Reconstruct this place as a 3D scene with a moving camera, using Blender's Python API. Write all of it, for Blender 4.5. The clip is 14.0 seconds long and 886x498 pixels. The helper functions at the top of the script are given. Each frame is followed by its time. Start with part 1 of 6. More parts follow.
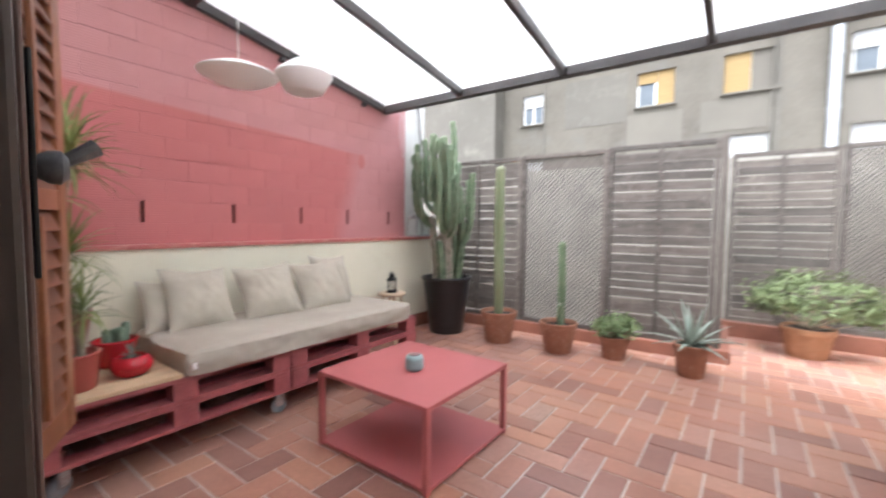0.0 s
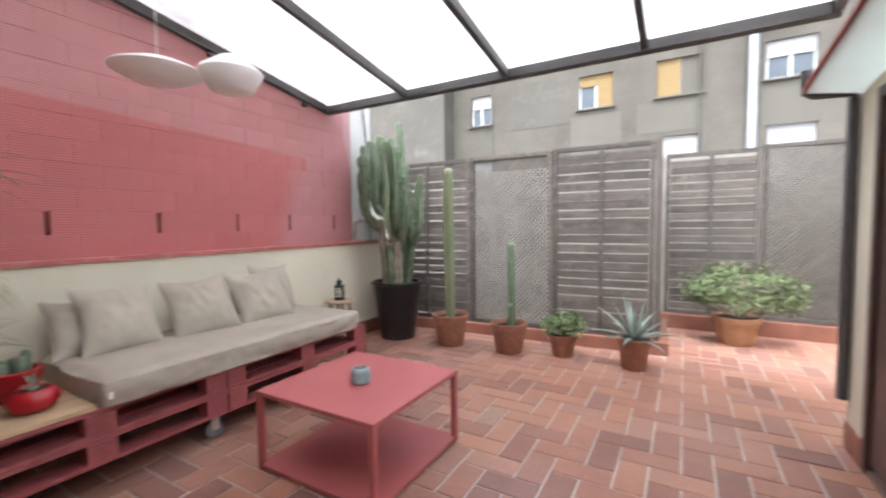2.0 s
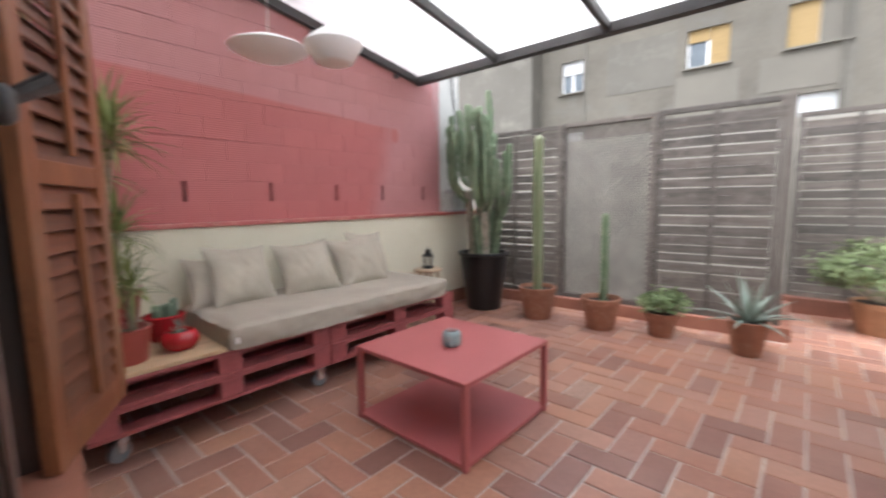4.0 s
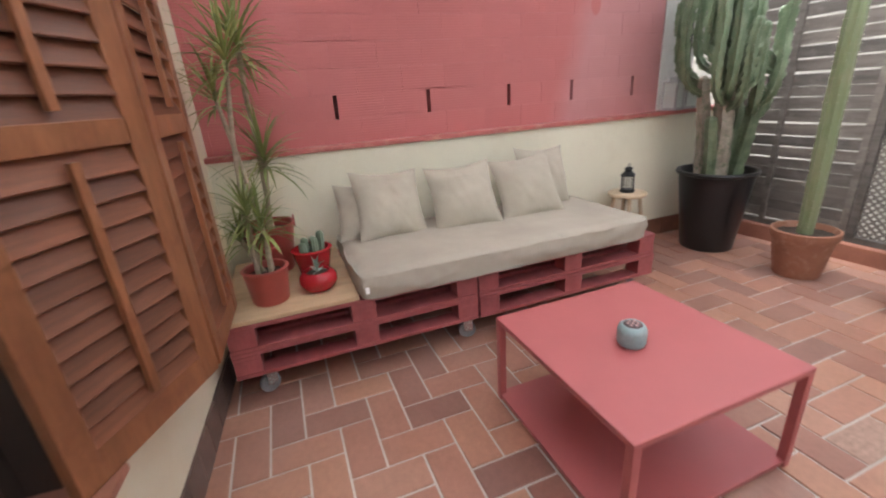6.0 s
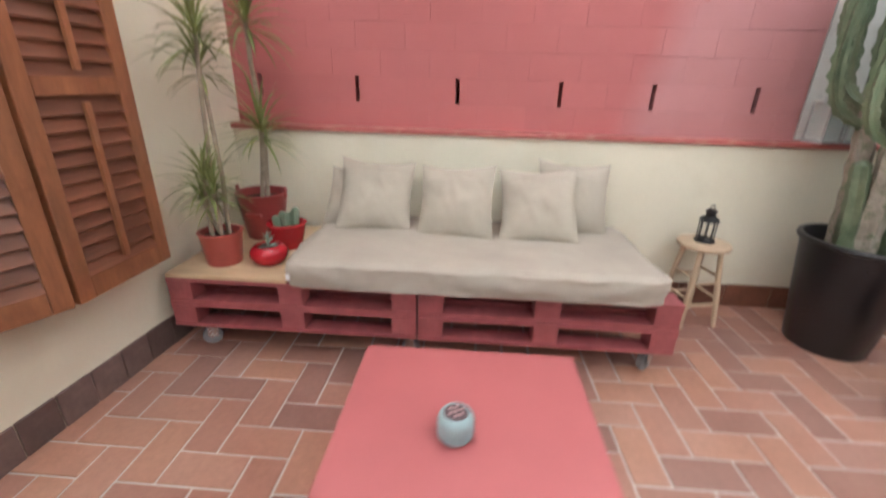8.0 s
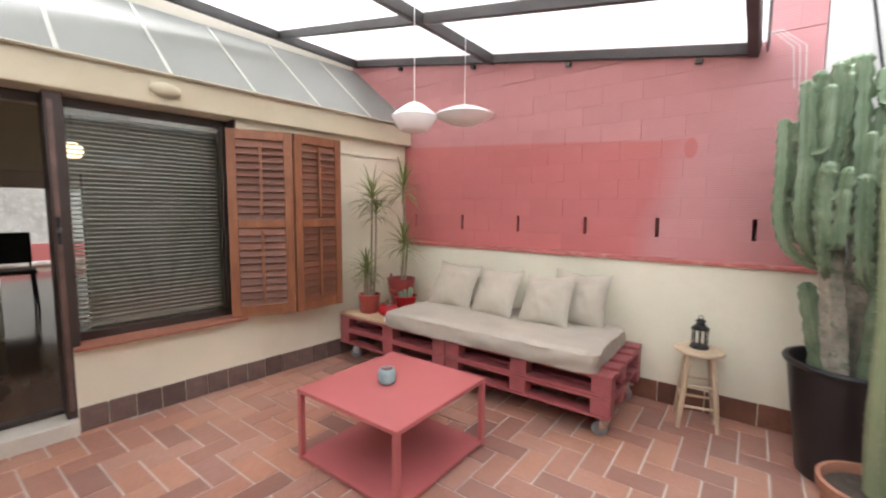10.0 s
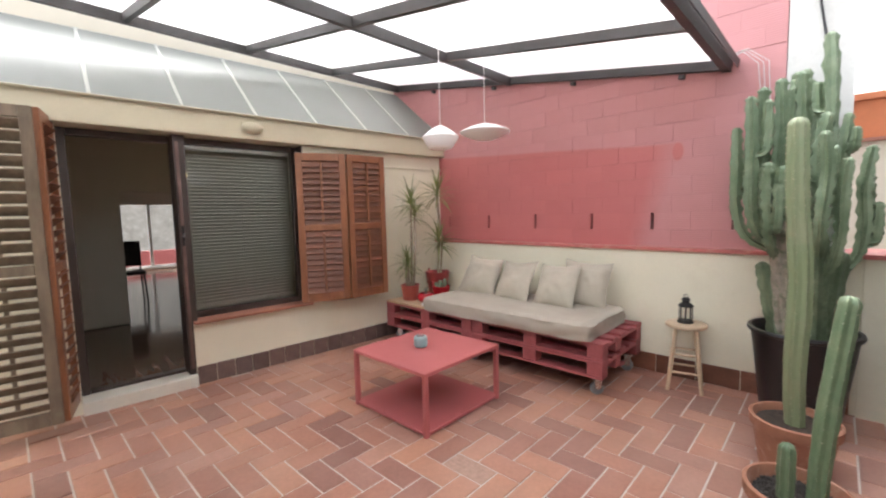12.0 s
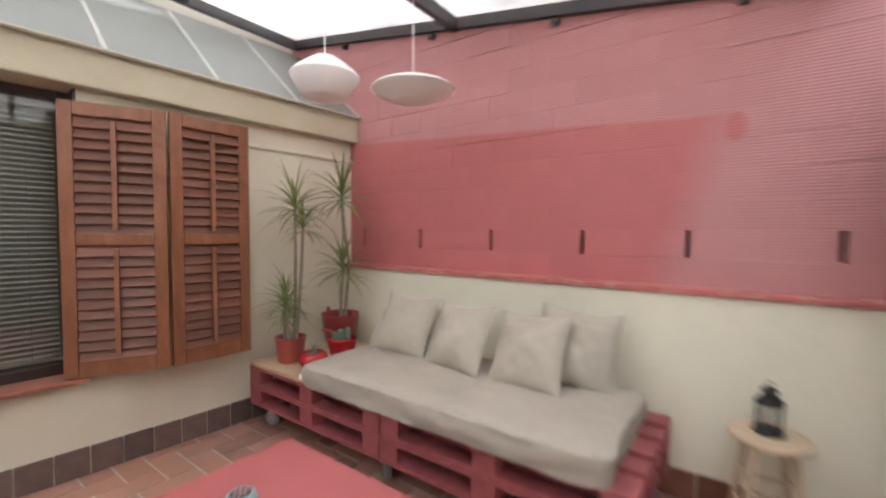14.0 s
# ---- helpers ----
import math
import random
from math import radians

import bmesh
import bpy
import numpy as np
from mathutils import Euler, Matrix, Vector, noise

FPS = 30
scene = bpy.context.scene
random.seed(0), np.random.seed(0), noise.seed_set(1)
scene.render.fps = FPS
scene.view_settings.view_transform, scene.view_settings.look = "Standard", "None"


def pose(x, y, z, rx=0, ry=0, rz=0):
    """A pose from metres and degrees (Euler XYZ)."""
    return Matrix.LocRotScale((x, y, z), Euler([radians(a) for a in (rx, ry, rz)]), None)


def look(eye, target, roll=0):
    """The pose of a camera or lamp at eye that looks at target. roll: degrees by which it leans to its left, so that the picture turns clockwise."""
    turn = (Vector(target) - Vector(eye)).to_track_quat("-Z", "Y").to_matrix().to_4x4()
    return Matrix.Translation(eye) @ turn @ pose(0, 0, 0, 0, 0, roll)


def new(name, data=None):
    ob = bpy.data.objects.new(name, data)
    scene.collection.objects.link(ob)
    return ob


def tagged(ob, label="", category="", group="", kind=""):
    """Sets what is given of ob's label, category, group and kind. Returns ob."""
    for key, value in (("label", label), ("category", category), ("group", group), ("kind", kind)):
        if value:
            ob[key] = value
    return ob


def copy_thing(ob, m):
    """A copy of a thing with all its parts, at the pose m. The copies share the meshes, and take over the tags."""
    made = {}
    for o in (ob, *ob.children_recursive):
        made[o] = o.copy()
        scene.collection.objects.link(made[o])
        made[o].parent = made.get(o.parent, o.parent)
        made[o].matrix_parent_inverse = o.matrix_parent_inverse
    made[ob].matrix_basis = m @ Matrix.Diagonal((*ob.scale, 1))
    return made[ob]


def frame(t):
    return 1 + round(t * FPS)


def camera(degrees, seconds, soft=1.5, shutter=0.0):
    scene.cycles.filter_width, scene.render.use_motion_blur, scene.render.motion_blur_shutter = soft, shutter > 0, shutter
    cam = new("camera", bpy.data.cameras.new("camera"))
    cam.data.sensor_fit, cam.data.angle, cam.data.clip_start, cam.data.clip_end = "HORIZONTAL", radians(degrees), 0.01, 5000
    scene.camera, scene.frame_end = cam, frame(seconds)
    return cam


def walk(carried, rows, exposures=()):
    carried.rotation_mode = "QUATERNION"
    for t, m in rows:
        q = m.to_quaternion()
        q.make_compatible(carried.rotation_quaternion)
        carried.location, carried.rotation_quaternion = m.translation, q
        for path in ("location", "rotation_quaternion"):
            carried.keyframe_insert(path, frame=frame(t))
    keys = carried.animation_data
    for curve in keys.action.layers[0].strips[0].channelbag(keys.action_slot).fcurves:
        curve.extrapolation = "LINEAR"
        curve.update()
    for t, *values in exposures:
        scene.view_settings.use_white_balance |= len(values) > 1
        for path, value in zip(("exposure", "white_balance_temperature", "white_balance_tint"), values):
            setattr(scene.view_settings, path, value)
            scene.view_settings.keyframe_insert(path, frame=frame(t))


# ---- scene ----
cam = camera(93.5, 14.0, soft=2.1, shutter=0.6)
PATH = [
    (0, (0.213, 0.358, 1.197), (-0.968, 1.967, 1.076), 0.6),
    (0.5, (0.183, 0.424, 1.196), (-1.252, 1.804, 1.003), -0.2),
    (1, (0.176, 0.428, 1.199), (-1.342, 1.721, 1.041), 0.7),
    (1.5, (0.191, 0.425, 1.223), (-1.105, 1.941, 1.084), -0.1),
    (2, (0.217, 0.441, 1.221), (-0.781, 2.17, 1.103), -0.7),
    (2.5, (0.243, 0.445, 1.221), (-0.448, 2.32, 1.133), -0.0),
    (3, (0.247, 0.45, 1.206), (-0.238, 2.389, 1.128), 1.4),
    (3.5, (0.207, 0.445, 1.197), (-0.62, 2.263, 1.082), 0.9),
    (4, (0.168, 0.418, 1.175), (-1.143, 1.91, 0.943), -0.7),
    (4.2, (0.155, 0.419, 1.172), (-1.277, 1.798, 0.948), -1.0),
    (6.3, (-0.375, 1.099, 1.322), (-2.139, 1.705, 0.6), -3.9),
    (6.5, (-0.461, 1.13, 1.34), (-2.213, 1.748, 0.6), -3.2),
    (7, (-0.595, 1.259, 1.297), (-2.284, 1.981, 0.506), -3.5),
    (7.5, (-0.429, 1.581, 1.27), (-2.224, 1.914, 0.452), 0.1),
    (8, (-0.352, 2.061, 1.294), (-2.21, 1.961, 0.559), 1.7),
    (8.5, (-0.327, 2.478, 1.368), (-2.261, 2.081, 1.052), 3.4),
    (8.7, (-0.253, 2.641, 1.368), (-2.117, 1.986, 1.053), 3.8),
    (10.8, (0.664, 4.052, 1.38), (-0.883, 2.797, 1.201), -0.3),
    (11, (0.697, 4.103, 1.367), (-0.826, 2.82, 1.183), -0.6),
    (11.5, (0.796, 4.208, 1.369), (-0.628, 2.816, 1.18), -1.0),
    (12, (0.802, 4.218, 1.369), (-0.647, 2.85, 1.195), -1.4),
    (12.5, (0.663, 4.072, 1.366), (-0.939, 2.882, 1.229), -1.2),
    (13, (0.44, 3.852, 1.339), (-1.372, 3.032, 1.128), -2.2),
    (13.3, (0.208, 3.675, 1.292), (-1.657, 2.97, 1.136), -3.7),
    (13.5, (0.041, 3.62, 1.323), (-1.778, 2.804, 1.165), -3.7),
    (14, (-0.555, 3.315, 1.31), (-2.179, 2.15, 1.226), 0.4),
]
walk(cam, [(t, look(eye, target, roll)) for t, eye, target, roll in PATH], exposures=((0.0, 2.74, 5980, 10), (0.6, 2.57, 5980, 10), (1.5, 2.54, 5980, 10), (3.0, 2.41, 5980, 10), (4.0, 2.34, 6080, 10), (6.5, 2.63, 6250, 10), (8.5, 2.80, 6250, 10), (11.0, 2.68, 6280, 10), (14.0, 2.48, 6250, 10)))

# ---- world, sun, exposure ----
world = bpy.data.worlds.new("overcast_sky")
scene.world = world
world.use_nodes = True
wn = world.node_tree
wn.nodes.clear()
sky = wn.nodes.new("ShaderNodeTexSky")
sky.sky_type, sky.sun_disc = "NISHITA", False
sky.sun_elevation, sky.sun_rotation = radians(66), radians(185)
sky.air_density, sky.dust_density, sky.ozone_density = 1.0, 4.0, 1.0
grey = wn.nodes.new("ShaderNodeHueSaturation")
grey.inputs["Saturation"].default_value = 0.14
bg = wn.nodes.new("ShaderNodeBackground")
bg.inputs["Strength"].default_value = 0.15
wout = wn.nodes.new("ShaderNodeOutputWorld")
wn.links.new(sky.outputs[0], grey.inputs["Color"])
wn.links.new(grey.outputs[0], bg.inputs["Color"])
wn.links.new(bg.outputs[0], wout.inputs["Surface"])
sun_data = bpy.data.lights.new("sun", "SUN")
sun_data.energy, sun_data.angle, sun_data.color = 0.4, radians(25), (1.0, 0.97, 0.93)
sun = new("sun", sun_data)
sun.matrix_world = look((-1.43, -2.33, 11.1), (-1.0, 2.6, 0))

# ---- materials ----
MATS = {}


def nodes_of(name):
    m = bpy.data.materials.new(name)
    m.use_nodes = True
    t = m.node_tree
    return m, t, t.nodes["Principled BSDF"]


def ramp_of(t, stops):
    r = t.nodes.new("ShaderNodeValToRGB")
    e = r.color_ramp.elements
    while len(e) < len(stops):
        e.new(0.5)
    for k, (p, c) in zip(e, stops):
        k.position, k.color = p, (*c, 1)
    return r


def noise_of(t, scale, detail=4, rough=0.6, stretch=None, space="Object"):
    co = t.nodes.new("ShaderNodeTexCoord")
    n = t.nodes.new("ShaderNodeTexNoise")
    n.inputs["Scale"].default_value, n.inputs["Detail"].default_value, n.inputs["Roughness"].default_value = scale, detail, rough
    if stretch:
        mp = t.nodes.new("ShaderNodeMapping")
        mp.inputs["Scale"].default_value = stretch
        t.links.new(co.outputs[space], mp.inputs["Vector"])
        t.links.new(mp.outputs[0], n.inputs["Vector"])
    else:
        t.links.new(co.outputs[space], n.inputs["Vector"])
    return n


def shade(c, k):
    return tuple(min(1.0, v * k) for v in c)


def mixed(t, kind, fac, a, b):
    m = t.nodes.new("ShaderNodeMix")
    m.data_type, m.blend_type = "RGBA", kind
    if isinstance(fac, float):
        m.inputs[0].default_value = fac
    else:
        t.links.new(fac, m.inputs[0])
    for sock, v in ((m.inputs[6], a), (m.inputs[7], b)):
        if isinstance(v, tuple):
            sock.default_value = (*v, 1)
        else:
            t.links.new(v, sock)
    return m.outputs[2]


def bumped(t, b, source, strength, dist):
    n = t.nodes.new("ShaderNodeBump")
    n.inputs["Strength"].default_value, n.inputs["Distance"].default_value = strength, dist
    t.links.new(source, n.inputs["Height"])
    if b.inputs["Normal"].is_linked:
        t.links.new(b.inputs["Normal"].links[0].from_socket, n.inputs["Normal"])
    t.links.new(n.outputs[0], b.inputs["Normal"])


def surface(name, base, rough=0.6, metal=0.0, var=0.18, big=1.5, fine=40.0, bump=0.3, dist=0.002, stain=None, stretch=None, piece=0.0, spec=0.5, space="Object"):
    """Two-scale noise on a base colour, with relief; piece varies it from object to object."""
    if name in MATS:
        return MATS[name]
    m, t, b = nodes_of(name)
    n1, n2 = noise_of(t, big, 5, 0.6, stretch, space), noise_of(t, fine, 6, 0.65, stretch, space)
    r1 = ramp_of(t, [(0.3, shade(base, 1 - var)), (0.7, shade(base, 1 + var))])
    t.links.new(n1.outputs[0], r1.inputs[0])
    r2 = ramp_of(t, [(0.3, (1 - var * 0.7,) * 3), (0.7, (1 + 0.0,) * 3)])
    t.links.new(n2.outputs[0], r2.inputs[0])
    col = mixed(t, "MULTIPLY", 1.0, r1.outputs[0], r2.outputs[0])
    if stain:
        n3 = noise_of(t, big * 2.7, 8, 0.7, None, space)
        r3 = ramp_of(t, [(0.52, (0, 0, 0)), (0.68, (1, 1, 1))])
        t.links.new(n3.outputs[0], r3.inputs[0])
        col = mixed(t, "MIX", r3.outputs[0], col, stain)
    if piece:
        oi = t.nodes.new("ShaderNodeObjectInfo")
        r4 = ramp_of(t, [(0.0, (1 - piece,) * 3), (1.0, (1 + piece * 0.6, 1 + piece * 0.5, 1 + piece * 0.4))])
        t.links.new(oi.outputs["Random"], r4.inputs[0])
        col = mixed(t, "MULTIPLY", 1.0, col, r4.outputs[0])
    t.links.new(col, b.inputs["Base Color"])
    rr = ramp_of(t, [(0.2, (max(0.02, rough - 0.1),) * 3), (0.8, (min(1, rough + 0.1),) * 3)])
    t.links.new(n2.outputs[0], rr.inputs[0])
    t.links.new(rr.outputs[0], b.inputs["Roughness"])
    b.inputs["Metallic"].default_value = metal
    b.inputs["Specular IOR Level"].default_value = spec
    if bump:
        bumped(t, b, n2.outputs[0], bump, dist)
    MATS[name] = m
    return m


cream = surface("cream_wall_paint", (0.735, 0.70, 0.56), 0.75, var=0.06, big=0.8, fine=60, bump=0.35, dist=0.002, stain=(0.69, 0.645, 0.505))
# yellower cream of the lintel, its shade under the roof darkened into the colour
lintel_paint = surface("shaded_yellow_cream_paint", (0.52, 0.475, 0.345), 0.75, var=0.08, big=1.2, fine=60, bump=0.3, stain=(0.47, 0.42, 0.30))
cream_pale = surface("pale_cream_paint", (0.78, 0.73, 0.60), 0.75, var=0.06, big=0.8, fine=60, bump=0.3)
white_plaster = surface("grey_white_plaster", (0.62, 0.61, 0.58), 0.8, var=0.1, big=1.1, fine=30, stain=(0.5, 0.49, 0.46))
skirting_mat = surface("glazed_brown_skirting_tile", (0.20, 0.085, 0.055), 0.35, var=0.25, big=6, fine=50, piece=0.3, bump=0.25)
skirting_dark = surface("dark_skirting_tile", (0.185, 0.128, 0.115), 0.4, var=0.25, big=6, fine=50, piece=0.35, bump=0.25)
terracotta_edge = surface("terracotta_coping", (0.33, 0.14, 0.095), 0.55, var=0.2, big=5, fine=60, piece=0.2, bump=0.3)
pallet_red = surface("red_painted_wood", (0.335, 0.088, 0.092), 0.5, var=0.18, big=3, fine=35, stretch=(1, 6, 6), bump=0.5, dist=0.003, stain=(0.29, 0.068, 0.072))
table_red = surface("red_powder_coated_steel", (0.44, 0.122, 0.122), 0.45, var=0.07, big=2, fine=160, bump=0.08, dist=0.0006)
fabric = surface("beige_linen", (0.44, 0.40, 0.328), 0.95, var=0.09, big=4, fine=220, bump=0.5, dist=0.0012, spec=0.1)
fabric_mat = surface("greyed_beige_mattress_cover", (0.41, 0.372, 0.312), 0.95, var=0.08, big=3, fine=200, bump=0.5, dist=0.0012, spec=0.1)
pine = surface("pine_board", (0.58, 0.43, 0.265), 0.5, var=0.16, big=2.2, fine=18, stretch=(6, 1, 6), bump=0.25, stain=(0.50, 0.35, 0.20))
stool_wood = surface("birch_stool_wood", (0.52, 0.40, 0.27), 0.5, var=0.14, big=4, fine=30, stretch=(6, 6, 1), bump=0.2)
shutter_wood = surface("varnished_brown_shutter_wood", (0.27, 0.108, 0.050), 0.36, var=0.26, big=3, fine=22, stretch=(6, 6, 1), bump=0.3, stain=(0.19, 0.07, 0.035))
shutter_slat = surface("varnished_brown_slat", (0.185, 0.066, 0.033), 0.48, var=0.3, big=3, fine=22, stretch=(1, 6, 6), bump=0.3, piece=0.25)
weathered = surface("weathered_brown_shutter_wood", (0.185, 0.14, 0.10), 0.75, var=0.3, big=3, fine=22, stretch=(6, 6, 1), bump=0.5, stain=(0.19, 0.155, 0.11))
fence_wood = surface("grey_weathered_fence_wood", (0.118, 0.102, 0.090), 0.85, var=0.3, big=3, fine=26, stretch=(1, 8, 8), bump=0.6, dist=0.003, piece=0.3, stain=(0.150, 0.131, 0.115))
lattice_wood = surface("pale_grey_lattice_wood", (0.112, 0.097, 0.085), 0.85, var=0.25, big=5, fine=40, bump=0.4, piece=0.2)
black_plastic = surface("black_plastic", (0.012, 0.012, 0.014), 0.34, var=0.1, big=4, fine=60, bump=0.008)
pot_clay = surface("terracotta_clay", (0.325, 0.145, 0.088), 0.8, var=0.16, big=6, fine=60, bump=0.3, stain=(0.40, 0.22, 0.155))
pot_clay_pale = surface("pale_terracotta_clay", (0.42, 0.225, 0.125), 0.8, var=0.15, big=6, fine=60, bump=0.3, stain=(0.5, 0.3, 0.19))
soil = surface("dark_potting_soil", (0.06, 0.042, 0.03), 0.95, var=0.5, big=30, fine=120, bump=1.0, dist=0.01)
pebbles = surface("dark_gravel", (0.09, 0.075, 0.065), 0.8, var=0.5, big=60, fine=150, bump=1.0, dist=0.01, piece=0.5)
red_gloss = surface("glossy_red_glaze", (0.42, 0.016, 0.026), 0.12, var=0.08, big=5, fine=80, bump=0.03)
red_pot = surface("matt_red_plastic", (0.37, 0.075, 0.062), 0.42, var=0.1, big=5, fine=80, bump=0.05)
red_metal_pot = surface("dark_red_enamel", (0.34, 0.058, 0.056), 0.35, var=0.12, big=5, fine=60, bump=0.05)
steel_dark = surface("dark_grey_painted_steel", (0.075, 0.072, 0.072), 0.5, metal=0.2, var=0.2, big=3, fine=60, bump=0.15)
frame_brown = surface("dark_brown_aluminium", (0.062, 0.046, 0.041), 0.4, metal=0.3, var=0.15, big=3, fine=80, bump=0.1)
door_brown = surface("brown_painted_door", (0.095, 0.055, 0.045), 0.38, var=0.12, big=1.5, fine=60, bump=0.12)
chrome = surface("satin_steel", (0.62, 0.61, 0.60), 0.25, metal=1.0, var=0.05, big=8, fine=120, bump=0.03)
lamp_white = surface("white_paper_shade", (0.86, 0.85, 0.84), 0.7, var=0.03, big=5, fine=60, bump=0.1)
rubber_grey = surface("grey_rubber_wheel", (0.22, 0.223, 0.23), 0.5, var=0.15, big=9, fine=70, bump=0.1)
black_metal = surface("black_lantern_metal", (0.015, 0.015, 0.016), 0.45, metal=0.4, var=0.2, big=9, fine=90, bump=0.1)
grey_metal = surface("galvanised_lantern_metal", (0.36, 0.37, 0.37), 0.45, metal=0.6, var=0.2, big=9, fine=70, bump=0.15)
lantern_grey = surface("pale_grey_painted_metal", (0.44, 0.45, 0.45), 0.5, var=0.15, big=9, fine=70, bump=0.1)
worn_metal = surface("worn_dark_handle_metal", (0.13, 0.13, 0.135), 0.5, metal=0.4, var=0.35, big=40, fine=200, bump=0.4, dist=0.002)
jar_blue = surface("pale_blue_woven_ceramic", (0.33, 0.47, 0.48), 0.5, var=0.2, big=10, fine=150, bump=0.8, dist=0.003)
jar_dark = surface("dark_jar_lid", (0.10, 0.06, 0.065), 0.5, var=0.5, big=60, fine=150, bump=0.3)
facade = surface("stained_beige_render", (0.134, 0.120, 0.098), 0.9, var=0.3, big=0.35, fine=9, bump=0.4, dist=0.02, stain=(0.125, 0.116, 0.100))
facade_grey = surface("grey_cement_render", (0.122, 0.112, 0.095), 0.9, var=0.12, big=0.4, fine=9, bump=0.4, dist=0.02, stain=(0.165, 0.152, 0.130))
facade_pale = surface("pale_patch_render", (0.140, 0.127, 0.106), 0.9, var=0.1, big=0.5, fine=12, bump=0.3, dist=0.02)
back_wall_paint = surface("weathered_cream_back_wall", (0.30, 0.28, 0.245), 0.85, var=0.25, big=1.6, fine=30, bump=0.3, stain=(0.36, 0.34, 0.30))
ochre_shutter = surface("ochre_roller_blind", (0.27, 0.18, 0.07), 0.7, var=0.1, big=2, fine=20, stretch=(1, 1, 12), bump=0.3)
roller_white = surface("white_roller_blind", (0.42, 0.42, 0.41), 0.5, var=0.06, big=3, fine=18, stretch=(0.05, 0.05, 1), bump=0.5, dist=0.01)
white_frame = surface("white_window_frame", (0.78, 0.78, 0.77), 0.45, var=0.04, big=4, fine=50, bump=0.05)
zinc = surface("zinc_downpipe", (0.50, 0.52, 0.54), 0.4, metal=0.7, var=0.12, big=2, fine=30, bump=0.1)
red_iron = surface("rusty_red_iron", (0.30, 0.055, 0.04), 0.6, metal=0.1, var=0.3, big=8, fine=60, bump=0.4)
black_pipe = surface("black_rubber_pipe", (0.018, 0.018, 0.02), 0.5, var=0.2, big=5, fine=60, bump=0.1)
soffit = surface("tan_timber_soffit", (0.42, 0.27, 0.16), 0.7, var=0.18, big=3, fine=24, stretch=(6, 1, 6), bump=0.3)
roof_tile = surface("terracotta_roof_tile", (0.34, 0.13, 0.08), 0.8, var=0.2, big=3, fine=30, bump=0.4)
room_wall = surface("grey_green_room_paint", (0.64, 0.60, 0.53), 0.7, var=0.04, big=1, fine=60, bump=0.15)
room_floor = surface("polished_wooden_floor", (0.17, 0.10, 0.07), 0.10, var=0.2, big=1.5, fine=18, stretch=(8, 1, 1), bump=0.02, spec=0.8)
marble = surface("white_stone_threshold", (0.66, 0.63, 0.56), 0.5, var=0.08, big=3, fine=50, bump=0.15)
blind_mat = surface("pale_metal_blind_slat", (0.86, 0.80, 0.72), 0.4, var=0.04, big=2, fine=40, bump=0.02)
grout = surface("pale_cement_grout", (0.58, 0.535, 0.49), 0.9, var=0.18, big=3, fine=70, bump=0.5)
ground_mat = surface("courtyard_ground", (0.20, 0.18, 0.16), 0.9, var=0.2, big=0.3, fine=4, bump=0.3)
bark = surface("pale_plant_stem", (0.36, 0.30, 0.22), 0.85, var=0.25, big=12, fine=70, stretch=(1, 1, 4), bump=0.6, dist=0.003)
cork = surface("corky_cactus_base", (0.35, 0.31, 0.25), 0.9, var=0.35, big=9, fine=45, bump=0.8, dist=0.006, stain=(0.10, 0.15, 0.08))
spine = surface("pale_spines", (0.55, 0.52, 0.42), 0.8, var=0.1, big=20, fine=90, bump=0.0)
orange_planter = surface("orange_terracotta_planter", (0.48, 0.17, 0.075), 0.75, var=0.12, big=3, fine=30, bump=0.2)
cable_white = surface("white_cable", (0.6, 0.58, 0.56), 0.6, var=0.08, big=5, fine=60, bump=0.05)


def plant_mat(name, base, tip, rough=0.5, scale=8.0):
    m, t, b = nodes_of(name)
    n1, n2 = noise_of(t, scale, 5, 0.65), noise_of(t, scale * 8, 5, 0.6)
    geo = t.nodes.new("ShaderNodeNewGeometry")
    r0 = ramp_of(t, [(0.0, shade(base, 0.72)), (1.0, shade(base, 1.3))])
    t.links.new(geo.outputs["Random Per Island"], r0.inputs[0])
    r1 = ramp_of(t, [(0.42, (0, 0, 0)), (0.72, (1, 1, 1))])
    t.links.new(n1.outputs[0], r1.inputs[0])
    col = mixed(t, "MIX", r1.outputs[0], r0.outputs[0], tip)
    t.links.new(col, b.inputs["Base Color"])
    b.inputs["Roughness"].default_value = rough
    bumped(t, b, n2.outputs[0], 0.25, 0.002)
    MATS[name] = m
    return m


euphorbia_green = plant_mat("candelabra_cactus_green", (0.112, 0.160, 0.090), (0.195, 0.242, 0.150), 0.55, 9)
column_green = plant_mat("pale_column_cactus_green", (0.190, 0.235, 0.125), (0.240, 0.255, 0.155), 0.55, 7)
column_green_b = plant_mat("column_cactus_green", (0.120, 0.180, 0.098), (0.170, 0.220, 0.130), 0.55, 9)
strap_leaf = plant_mat("yellow_green_strap_leaf", (0.175, 0.225, 0.065), (0.33, 0.34, 0.12), 0.45, 4)
bush_leaf = plant_mat("mid_green_leaf", (0.115, 0.155, 0.065), (0.19, 0.235, 0.105), 0.75, 14)
bright_leaf = plant_mat("fresh_green_leaf", (0.145, 0.215, 0.085), (0.24, 0.31, 0.15), 0.6, 14)
agave_leaf = plant_mat("blue_grey_agave_leaf", (0.23, 0.29, 0.245), (0.31, 0.37, 0.32), 0.55, 9)
tree_leaf = plant_mat("far_tree_leaf", (0.05, 0.075, 0.04), (0.08, 0.11, 0.06), 0.6, 3)
small_cactus_green = plant_mat("grey_green_cactus", (0.13, 0.185, 0.125), (0.2, 0.25, 0.18), 0.6, 20)

